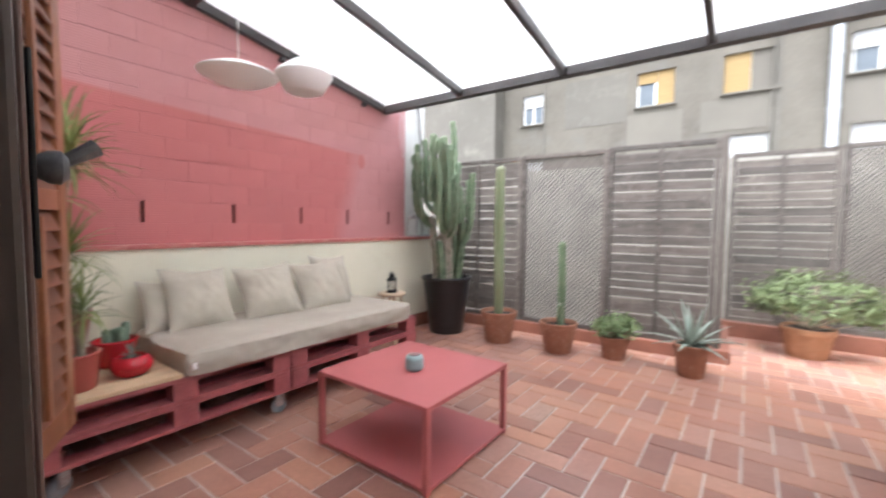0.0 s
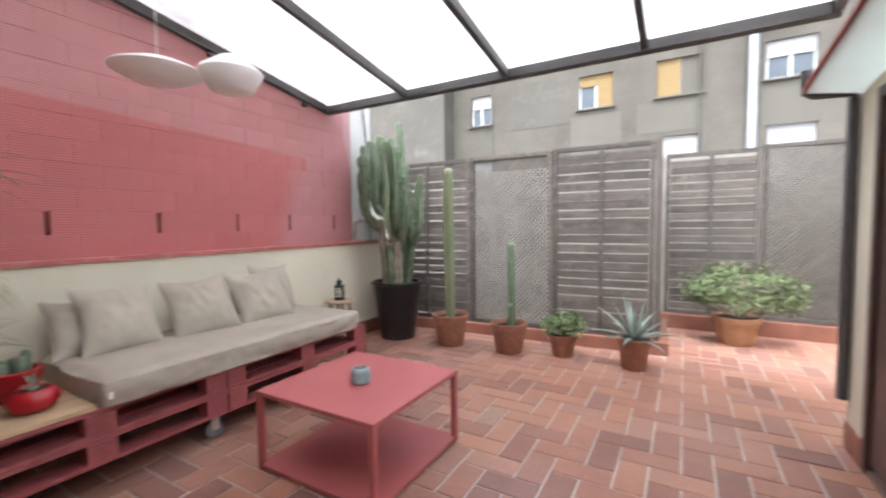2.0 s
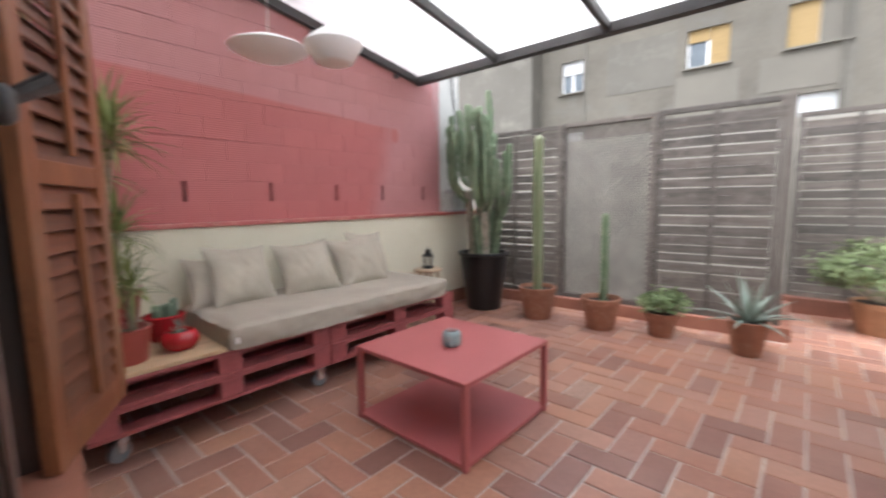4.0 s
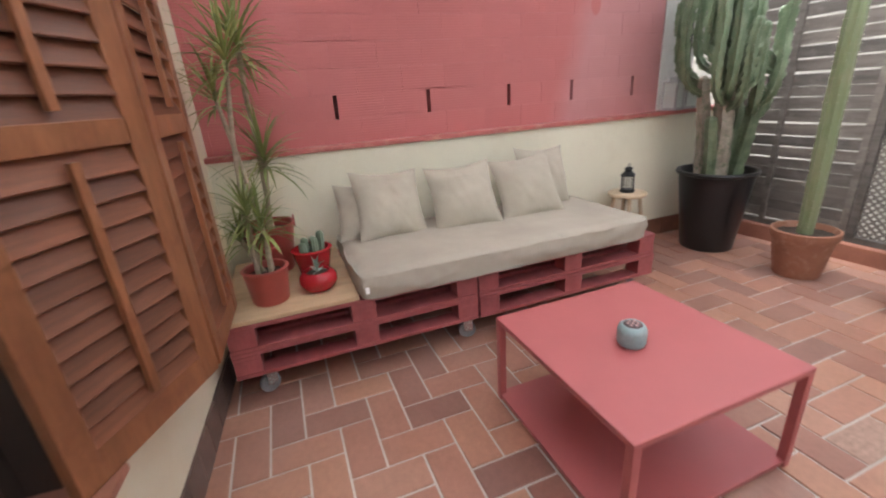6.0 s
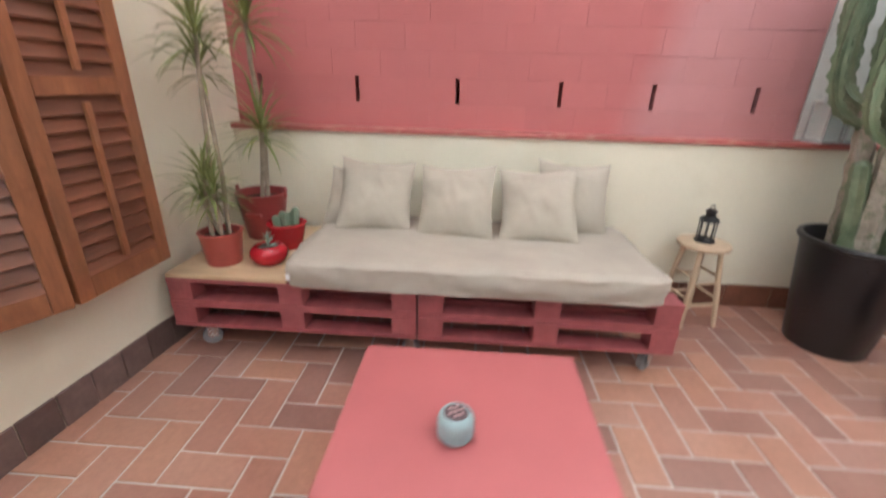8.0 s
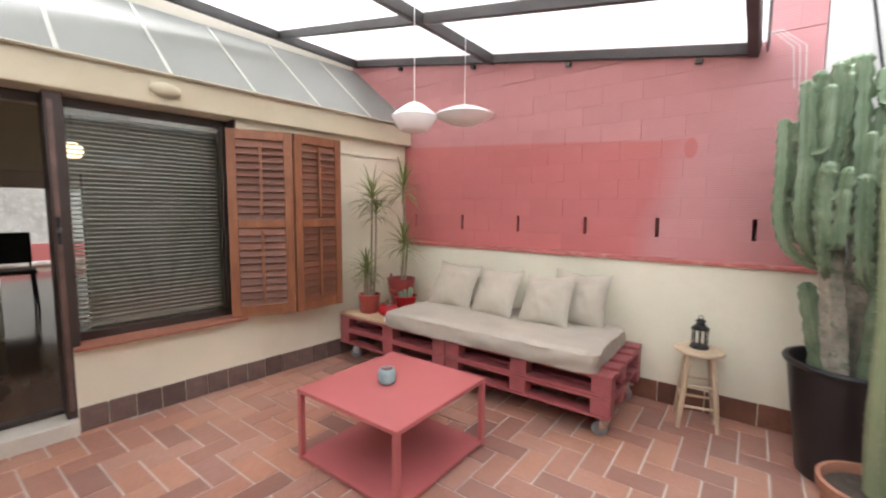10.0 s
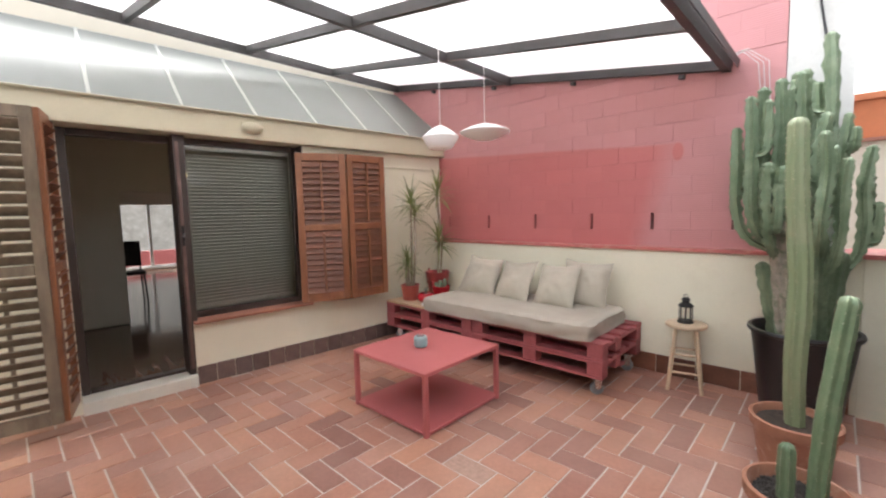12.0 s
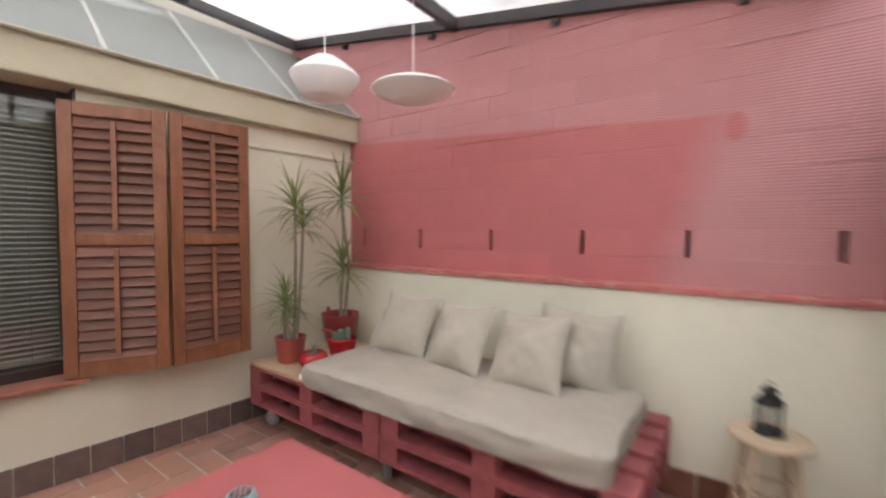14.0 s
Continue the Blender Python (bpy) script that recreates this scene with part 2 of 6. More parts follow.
# red brick paint: two coats, the fresher one a large patch with a ragged edge; combed ridges along each brick
brick_red, t, b = nodes_of("red_wall_paint")
geo = t.nodes.new("ShaderNodeNewGeometry")
sep = t.nodes.new("ShaderNodeSeparateXYZ")
t.links.new(geo.outputs["Position"], sep.inputs[0])


def maths(t, op, a, bb=None):
    m = t.nodes.new("ShaderNodeMath")
    m.operation = op
    for s, v in zip(m.inputs, (a, bb)):
        if v is None:
            continue
        if isinstance(v, (int, float)):
            s.default_value = v
        else:
            t.links.new(v, s)
    return m.outputs[0]


wob = t.nodes.new("ShaderNodeTexNoise")
wob.inputs["Scale"].default_value, wob.inputs["Detail"].default_value = 2.2, 3
t.links.new(geo.outputs["Position"], wob.inputs["Vector"])
w = maths(t, "MULTIPLY", maths(t, "SUBTRACT", wob.outputs[0], 0.5), 0.10)
top_edge = maths(t, "SUBTRACT", maths(t, "ADD", maths(t, "MULTIPLY", sep.outputs[1], -0.058), 2.070), sep.outputs[2])
side_edge = maths(t, "SUBTRACT", maths(t, "ADD", maths(t, "MULTIPLY", sep.outputs[2], 0.30), 2.76), sep.outputs[1])
inside = maths(t, "MINIMUM", maths(t, "MULTIPLY", top_edge, 45.0), maths(t, "MULTIPLY", side_edge, 5.0))
# the dab of fresh paint at the end of the patch
dab_y, dab_z = maths(t, "MULTIPLY", maths(t, "SUBTRACT", sep.outputs[1], 3.275), 22.0), maths(t, "MULTIPLY", maths(t, "SUBTRACT", sep.outputs[2], 1.81), 13.0)
dab = maths(t, "SUBTRACT", 1.0, maths(t, "ADD", maths(t, "MULTIPLY", dab_y, dab_y), maths(t, "MULTIPLY", dab_z, dab_z)))
inside = maths(t, "MAXIMUM", inside, maths(t, "MULTIPLY", dab, 3.0))
patch = t.nodes.new("ShaderNodeClamp")
t.links.new(maths(t, "ADD", inside, maths(t, "MULTIPLY", w, 8.0)), patch.inputs[0])
n1 = noise_of(t, 1.6, 6, 0.65)
n2 = noise_of(t, 45, 5, 0.6)
old = ramp_of(t, [(0.3, (0.455, 0.200, 0.203)), (0.7, (0.505, 0.232, 0.234))])
fresh = ramp_of(t, [(0.3, (0.445, 0.130, 0.126)), (0.7, (0.48, 0.148, 0.142))])
t.links.new(n1.outputs[0], old.inputs[0])
t.links.new(n1.outputs[0], fresh.inputs[0])
col = mixed(t, "MIX", patch.outputs[0], old.outputs[0], fresh.outputs[0])
oi = t.nodes.new("ShaderNodeObjectInfo")
rv = ramp_of(t, [(0.0, (0.965,) * 3), (1.0, (1.025,) * 3)])
t.links.new(oi.outputs["Random"], rv.inputs[0])
col = mixed(t, "MULTIPLY", 1.0, col, rv.outputs[0])
t.links.new(col, b.inputs["Base Color"])
b.inputs["Roughness"].default_value = 0.55
wave = t.nodes.new("ShaderNodeTexWave")
wave.bands_direction = "Z"
wave.inputs["Scale"].default_value, wave.inputs["Distortion"].default_value = 21.0, 0.6
t.links.new(geo.outputs["Position"], wave.inputs["Vector"])
bumped(t, b, wave.outputs["Fac"], 0.32, 0.004)
bumped(t, b, n2.outputs[0], 0.3, 0.003)

# terracotta floor tiles, each a little different, with worn and limed patches
tile_mat, t, b = nodes_of("terracotta_floor_tile")
oi = t.nodes.new("ShaderNodeObjectInfo")
geo = t.nodes.new("ShaderNodeNewGeometry")
rnd = maths(t, "FRACT", maths(t, "ADD", oi.outputs["Random"], geo.outputs["Random Per Island"]))
body = ramp_of(t, [(0.0, (0.250, 0.125, 0.100)), (0.25, (0.345, 0.165, 0.120)), (0.5, (0.405, 0.200, 0.140)), (0.75, (0.450, 0.232, 0.152)), (0.9, (0.420, 0.235, 0.178)), (1.0, (0.335, 0.175, 0.140))])
t.links.new(rnd, body.inputs[0])
n1, n2, n3 = noise_of(t, 2.3, 7, 0.65), noise_of(t, 38, 6, 0.7), noise_of(t, 0.9, 4, 0.6)
for n in (n1, n2, n3):
    t.links.new(geo.outputs["Position"], n.inputs["Vector"])
r1 = ramp_of(t, [(0.3, (0.86, 0.83, 0.82)), (0.7, (1.16, 1.16, 1.15))])
t.links.new(n1.outputs[0], r1.inputs[0])
r2 = ramp_of(t, [(0.25, (0.82,) * 3), (0.75, (1.08,) * 3)])
t.links.new(n2.outputs[0], r2.inputs[0])
col = mixed(t, "MULTIPLY", 1.0, mixed(t, "MULTIPLY", 1.0, body.outputs[0], r1.outputs[0]), r2.outputs[0])
r3 = ramp_of(t, [(0.44, (0, 0, 0)), (0.74, (0.5, 0.5, 0.5))])
t.links.new(n3.outputs[0], r3.inputs[0])
col = mixed(t, "MIX", r3.outputs[0], col, (0.44, 0.29, 0.235))
t.links.new(col, b.inputs["Base Color"])
rr = ramp_of(t, [(0.3, (0.27,) * 3), (0.7, (0.48,) * 3)])
t.links.new(n1.outputs[0], rr.inputs[0])
t.links.new(rr.outputs[0], b.inputs["Roughness"])
bumped(t, b, n2.outputs[0], 0.25, 0.002)


def glass_mat(name, tint, rough=0.0, alpha=0.12):
    m, t, b = nodes_of(name)
    t.nodes.remove(b)
    out = t.nodes["Material Output"]
    tr, gl, mx, fr = (t.nodes.new("ShaderNode" + k) for k in ("BsdfTransparent", "BsdfGlossy", "MixShader", "Fresnel"))
    tr.inputs[0].default_value = (*tint, 1)
    gl.inputs["Roughness"].default_value = rough
    fr.inputs["IOR"].default_value = 1.5
    t.links.new(fr.outputs[0], mx.inputs[0])
    t.links.new(tr.outputs[0], mx.inputs[1])
    t.links.new(gl.outputs[0], mx.inputs[2])
    t.links.new(mx.outputs[0], out.inputs["Surface"])
    return m


clear_glass = glass_mat("clear_window_glass", (0.92, 0.95, 0.94))


def frosted_mat(name, colour, through_share, gloss=0.06, var=0.06):
    """A milky sheet: scatters part of the light through it, and part back."""
    m, t, b = nodes_of(name)
    out = t.nodes["Material Output"]
    tl, mx = t.nodes.new("ShaderNodeBsdfTranslucent"), t.nodes.new("ShaderNodeMixShader")
    n1 = noise_of(t, 1.7, 8, 0.7)
    r = ramp_of(t, [(0.32, shade(colour, 1 - var)), (0.42, shade(colour, 1 - var * 0.4)), (0.6, colour)])
    t.links.new(n1.outputs[0], r.inputs[0])
    t.links.new(r.outputs[0], tl.inputs[0])
    t.links.new(r.outputs[0], b.inputs["Base Color"])
    b.inputs["Roughness"].default_value = 0.35
    b.inputs["Specular IOR Level"].default_value = gloss * 5
    mx.inputs[0].default_value = through_share
    t.links.new(b.outputs[0], mx.inputs[1])
    t.links.new(tl.outputs[0], mx.inputs[2])
    t.links.new(mx.outputs[0], out.inputs["Surface"])
    return m


roof_sheet = frosted_mat("milky_polycarbonate", (0.88, 0.868, 0.858), 0.80, var=0.26)
frosted_glass = frosted_mat("frosted_awning_glass", (0.23, 0.238, 0.222), 0.08, gloss=0.02)
greenish_glass = frosted_mat("greenish_wired_glass", (0.78, 0.83, 0.80), 0.5)
louvre_glass = frosted_mat("frosted_louvre_glass", (0.27, 0.285, 0.27), 0.15, gloss=0.2)

# ---- helpers for shapes ----


def box(bm, x0, x1, y0, y1, z0, z1, m=None):
    vs = [bm.verts.new((x, y, z)) for x in (x0, x1) for y in (y0, y1) for z in (z0, z1)]
    if m is not None:
        for v in vs:
            v.co = m @ v.co
    f = [bm.faces.new([vs[i] for i in q]) for q in ((0, 1, 3, 2), (4, 6, 7, 5), (0, 4, 5, 1), (2, 3, 7, 6), (0, 2, 6, 4), (1, 5, 7, 3))]
    return vs, f


def beveled(bm, width=0.004, seg=2):
    bmesh.ops.recalc_face_normals(bm, faces=bm.faces)
    es = [e for e in bm.edges if len(e.link_faces) == 2 and e.calc_face_angle(0) > 0.6]
    if es:
        bmesh.ops.bevel(bm, geom=es, offset=width, segments=seg, affect="EDGES", profile=0.6, clamp_overlap=True)
    return bm


def boxes(*specs, bev=0.0, seg=2, m=None):
    bm = bmesh.new()
    for s in specs:
        box(bm, *s, m=m)
    if bev:
        beveled(bm, bev, seg)
    return bm


def lathe(bm, profile, seg=32, centre=(0, 0, 0), squash=1.0):
    cx, cy, cz = centre
    rings = []
    for r, z in profile:
        if r < 1e-5:
            rings.append([bm.verts.new((cx, cy, cz + z))])
        else:
            rings.append([bm.verts.new((cx + r * math.cos(2 * math.pi * i / seg), cy + squash * r * math.sin(2 * math.pi * i / seg), cz + z)) for i in range(seg)])
    for a, bb in zip(rings, rings[1:]):
        for i in range(seg):
            j = (i + 1) % seg
            q = [a[i % len(a)], a[j % len(a)], bb[j % len(bb)], bb[i % len(bb)]]
            q = [v for k, v in enumerate(q) if v not in q[:k]]
            if len(q) > 2:
                bm.faces.new(q)
    return bm


def tube(bm, pts, radius, seg=10, taper=None):
    pts = [Vector(p) for p in pts]
    rings = []
    up = Vector((0.13, 0.21, 1)).normalized()
    for i, p in enumerate(pts):
        d = (pts[min(i + 1, len(pts) - 1)] - pts[max(i - 1, 0)]).normalized()
        s = d.cross(up)
        if s.length < 0.05:
            s = d.cross(Vector((1, 0, 0)))
        s.normalize()
        n = s.cross(d)
        r = radius * (taper[i] if taper else 1)
        rings.append([bm.verts.new(p + r * (math.cos(2 * math.pi * k / seg) * s + math.sin(2 * math.pi * k / seg) * n)) for k in range(seg)])
    for a, bb in zip(rings, rings[1:]):
        for k in range(seg):
            bm.faces.new((a[k], a[(k + 1) % seg], bb[(k + 1) % seg], bb[k]))
    bm.faces.new(rings[0][::-1])
    bm.faces.new(rings[-1])
    return bm


def mesh_of(name, bm, material, smooth=False):
    bmesh.ops.recalc_face_normals(bm, faces=bm.faces)
    me = bpy.data.meshes.new(name)
    bm.to_mesh(me)
    bm.free()
    me.materials.append(material)
    if smooth:
        me.polygons.foreach_set("use_smooth", [True] * len(me.polygons))
        me.set_sharp_from_angle(angle=radians(40))
    return me


def part(name, bm, material, parent, label="", smooth=False):
    ob = new(name, mesh_of(name, bm, material, smooth))
    ob.parent = parent
    return tagged(ob, label)


def thing(name, m, label, category, group="", kind=""):
    ob = new(name)
    ob.empty_display_size = 0.1
    ob.matrix_world = m
    return tagged(ob, label, category, group, kind)


def solid(name, bm, material, label="", category="", kind="structure", m=None, smooth=False):
    ob = new(name, mesh_of(name, bm, material, smooth))
    if m is not None:
        ob.matrix_world = m
    return tagged(ob, label, category, "", kind)


def piece(mesh, name, parent, m):
    ob = new(name, mesh)
    ob.parent = parent
    ob.matrix_local = m
    return ob


rng = random.Random(7)
# the plan
RED_X = -2.955      # face of the red bricks
LOW_X = -2.875      # face of the low cream wall under them
LEDGE = 1.045       # top of the low wall
HUT_X = 1.0         # face of the hut with the brown door
HOUSE = pose(-0.22, 0.43, 0, 0, 0, -4.4)   # the house front: its own x runs along the wall, y outwards
FENCE = pose(0.02, 4.72, 0, 0, 0, 2.6)      # first stretch of fence, its x runs back along -x
FENCE_B_Y = 5.95


def roof_z(y):
    return 2.355 + 0.169 * (3.59 - y)

# ---- ground and floor bed ----
solid("ground", boxes((-300, 300, -300, 300, -3.9, -3.6)), ground_mat, "grey courtyard ground far below the terrace", "ground")
floor = solid("floor", boxes((-3.2, 2.3, -0.06, 4.72, -0.25, -0.006), (-0.02, 2.3, 4.7201, 6.3, -0.25, -0.006)), grout, "terrace floor of terracotta tiles in herringbone with pale joints", "floor")

# ---- red party wall on its low cream wall ----
low = solid("wall_low", boxes((-3.25, LOW_X, -0.6, 4.36, -0.25, LEDGE - 0.03), (-3.25, LOW_X + 0.03, 4.36, 4.62, -0.25, LEDGE - 0.03)), cream, "low cream painted wall below the red bricks", "wall")
part("coping", boxes((-3.30, LOW_X + 0.02, -0.6, 4.36, LEDGE - 0.03, LEDGE), (-3.30, LOW_X + 0.05, 4.36, 4.64, LEDGE - 0.028, LEDGE + 0.004), bev=0.006), surface("red_painted_coping", (0.47, 0.14, 0.125), 0.5, var=0.15, big=4, fine=50, bump=0.3, stain=(0.52, 0.28, 0.22)), low, "thin red-painted coping")
SLOTS = [0.80, 1.386, 1.979, 2.571, 3.094, 3.662]
bk = bmesh.new()


def facade_wall(bm, x0, x1, z0, z1, y0, y1, holes):
    """One connected wall with openings cut right through."""
    xs = sorted({x0, x1, *[v for h in holes for v in h[:2] if x0 < v < x1]})
    zs = sorted({z0, z1, *[v for h in holes for v in h[2:] if z0 < v < z1]})
    grid, faces = {}, []
    for a, c in zip(xs, xs[1:]):
        for e, f in zip(zs, zs[1:]):
            mx, mz = (a + c) / 2, (e + f) / 2
            if any(h[0] < mx < h[1] and h[2] < mz < h[3] for h in holes):
                continue
            q = []
            for p in ((a, e), (c, e), (c, f), (a, f)):
                if p not in grid:
                    grid[p] = bm.verts.new((p[0], y0, p[1]))
                q.append(grid[p])
            faces.append(bm.faces.new(q))
    made = bmesh.ops.extrude_face_region(bm, geom=faces, use_keep_orig=True)
    bmesh.ops.translate(bm, verts=[v for v in made["geom"] if isinstance(v, bmesh.types.BMVert)], vec=(0, y1 - y0, 0))


facade_wall(bk, -0.9, 3.93, LEDGE, 3.65, 0.0, 0.20, [(y - 0.0125, y + 0.0125, LEDGE + 0.141, LEDGE + 0.279) for y in SLOTS])
box(bk, -0.9, 3.93, 0.201, 0.28, LEDGE, 3.65)
bmesh.ops.transform(bk, matrix=pose(RED_X - 0.007, 0, 0, 0, 0, 90), verts=bk.verts)
red_wall = solid("wall_red", bk, brick_red, "tall brick wall painted red, fresher red in a lower patch", "wall")
solid("wall_grey_end", boxes((-3.24, RED_X + 0.002, 3.934, 4.27, LEDGE + 0.006, 3.95), (-3.24, RED_X - 0.022, -0.9, 3.932, 3.652, 3.95)), white_plaster, "grey-white plastered end of the party wall", "wall")
part("eave", boxes((-3.5, RED_X + 0.14, -1.2, 4.42, 3.955, 4.03)), cream_pale, bpy.data.objects["wall_grey_end"])
cb = bmesh.new()
tube(cb, [(RED_X + 0.03, 3.97, 3.9), (RED_X + 0.03, 4.0, 3.3), (RED_X + 0.03, 4.10, 2.6), (RED_X + 0.03, 4.18, 2.1), (RED_X + 0.03, 4.2, 1.3)], 0.008, 6)
solid("wall_cable", cb, black_pipe, "thin dark cable running down the grey wall", "cable", kind="thing")
lc = thing("loose_cables", pose(RED_X + 0.05, 3.6, roof_z(3.5)), "pale loose cables hanging from the roof corner", "cable")
for k in range(3):
    cb = bmesh.new()
    tube(cb, [(-0.01, -0.04 + 0.02 * k, 0.05), (0.02, 0.08 + 0.02 * k, 0.09), (0.01, 0.18 + 0.03 * k, -0.02), (-0.02, 0.20 + 0.03 * k, -0.25 - 0.1 * k)], 0.003, 6)
    part("strand", cb, cable_white, lc)

# ---- neighbours beyond the low wall ----
neighbour_paint = surface("faded_cream_render", (0.50, 0.465, 0.385), 0.85, var=0.08, big=0.9, fine=40, bump=0.3, stain=(0.44, 0.40, 0.32))
nb = solid("wall_neighbour", boxes((-5.4, -5.0, -1.0, 4.88, -3.6, 1.95)), neighbour_paint, "pale cream neighbouring terrace wall", "wall")
part("coping", boxes((-5.44, -4.96, -1.0, 4.92, 1.95, 1.985), bev=0.006), terracotta_edge, nb)
solid("wall_neighbour_low", boxes((-5.4, -5.0, 4.881, 9.0, -3.6, 0.95)), neighbour_paint, "low cream parapet of the next terrace", "wall")
pl = thing("planter_box", pose(-5.2, 4.14, 1.985), "long orange terracotta planter box on the neighbouring wall", "planter")
bm = boxes((-0.17, 0.17, -0.55, 0.50, 0, 0.36))
for v in bm.verts:
    if v.co.z > 0.1:
        v.co.x *= 1.2
        v.co.y *= 1.06
part("box", beveled(bm, 0.012), orange_planter, pl)
part("rim", boxes((-0.235, 0.235, -0.615, 0.565, 0.36, 0.43), bev=0.01), orange_planter, pl)
part("soil", boxes((-0.18, 0.18, -0.56, 0.51, 0.431, 0.437)), soil, pl)
rail = thing("terrace_railing", pose(-5.1, 4.92, 0.95), "white metal railing with horizontal bars", "railing")
for k in range(7):
    bm = bmesh.new()
    tube(bm, [(0, 0, 0.10 + 0.115 * k), (0, 2.6, 0.10 + 0.115 * k)], 0.017, 8)
    part("bar", bm, white_frame, rail)
for k in range(3):
    part("post", boxes((-0.03, -0.018 + 0.036, 0.05 + 1.2 * k, 0.09 + 1.2 * k, 0, 0.86)), white_frame, rail)


def tree(m, label, height, spread, seed):
    r = random.Random(seed)
    ob = thing("tree", m, label, "tree")
    bm = bmesh.new()
    tube(bm, [(0, 0, 0), (0.1, 0.05, height * 0.35), (0.0, 0.1, height * 0.7), (0.05, 0, height * 0.95)], 0.22, 8, [1, 0.8, 0.5, 0.15])
    for k in range(7):
        a, z = r.uniform(0, 6.28), height * r.uniform(0.35, 0.75)
        tube(bm, [(0, 0, z), (math.cos(a) * spread * 0.4, math.sin(a) * spread * 0.4, z + height * 0.1), (math.cos(a) * spread * 0.8, math.sin(a) * spread * 0.8, z + height * 0.2)], 0.07, 6, [1, 0.7, 0.3])
    part("trunk", bm, bark, ob, smooth=True)
    bm = bmesh.new()
    for k in range(46):
        a, rr, z = r.uniform(0, 6.28), spread * math.sqrt(r.random()), height * r.uniform(0.42, 1.02)
        c = Vector((math.cos(a) * rr, math.sin(a) * rr, z))
        for j in range(42):
            p = c + Vector((r.gauss(0, 0.3), r.gauss(0, 0.3), r.gauss(0, 0.2)))
            d = Vector((r.gauss(0, 1), r.gauss(0, 1), r.gauss(0, 1))).normalized()
            s = d.orthogonal().normalized() * 0.05
            bm.faces.new([bm.verts.new(q) for q in (p - d * 0.11, p + s, p + d * 0.11, p - s)])
    part("crown", bm, tree_leaf, ob)


tree(pose(-22, 10.6, -3.6), "dark leafy tree beyond the neighbouring terrace", 7.0, 1.8, 3)

# ---- building across the courtyard ----
bld = thing("apartment_building", pose(0, 16.0, -3.6), "weathered beige rendered apartment building across the courtyard", "building")
WIN = [  # centre x, sill z above the terrace, width, height, look
    (-2.54, 5.23, 1.14, 1.14, "half_ochre"), (0.02, 5.27, 1.3, 1.17, "ochre_wall"), (-6.92, 5.16, 0.86, 1.15, "white_blind"), (2.80, 5.33, 1.16, 1.1, "white_blind"),
    (0.07, 2.95, 1.02, 1.04, "blind"), (2.86, 3.0, 1.12, 1.1, "blind"), (-2.5, 2.7, 1.1, 1.0, "blind"), (-6.9, 2.7, 0.9, 1.0, "blind"),
    (-12.55, 6.1, 0.86, 0.9, "white_blind"), (5.6, 5.3, 1.1, 1.1, "white_blind"), (5.6, 2.9, 1.1, 1.1, "blind")]


holes = [(x - w / 2, x + w / 2, z + 3.6, z + h + 3.6) for x, z, w, h, k in WIN]
bm = bmesh.new()
facade_wall(bm, -8.2, 8.5, 0, 12.6, 0, 0.35, [h for h in holes if -8.2 < h[0] < 8.5])
part("wall", bm, facade, bld)
bm = bmesh.new()
facade_wall(bm, -22, -8.202, 0, 11.8, -0.75, -0.4, [h for h in holes if h[0] < -8.3])
box(bm, -8.55, -8.201, -0.4, 0.35, 0, 11.8)
part("wall", bm, facade_grey, bld, "grey cement-rendered projecting bay")
part("roof", boxes((-22, 8.6, -0.95, 6, 12.6, 12.8)), roof_tile, bld)
part("rear", boxes((-22, 8.5, 1.4, 6, 0, 12.58)), facade_grey, bld)
part("band", boxes((0.66, 0.78, -0.03, -0.004, 0, 12.5)), facade_grey, bld, "thin vertical render joint")
part("band", boxes((-6.45, -6.37, -0.03, -0.004, 0, 12.5)), facade_grey, bld)
part("patch", boxes((-5.6, -3.4, -0.012, -0.003, 8.4, 10.1)), facade_grey, bld, "grey cement repair patch")
part("patch", boxes((-1.2, 0.62, -0.012, -0.003, 7.75, 8.7)), facade_pale, bld, "pale render repair patch")
part("patch", boxes((-3.38, -1.7, -0.012, -0.003, 6.9, 8.6)), facade_pale, bld)
part("patch", boxes((2.1, 3.5, -0.012, -0.003, 7.6, 8.8)), facade_pale, bld)
bm = bmesh.new()
tube(bm, [(1.9, -0.14, 0.2), (1.9, -0.14, 12.4)], 0.13, 12)
for z in (2, 4, 6, 8, 9.4, 11):
    tube(bm, [(1.9, -0.14, z), (1.9, -0.14, z + 0.08)], 0.15, 12)
part("downpipe", bm, zinc, bld, "thick zinc flue pipe", smooth=True)
bm = bmesh.new()
tube(bm, [(0.58, -0.06, 0.2), (0.58, -0.06, 12.4)], 0.04, 8)
part("downpipe", bm, facade_grey, bld)
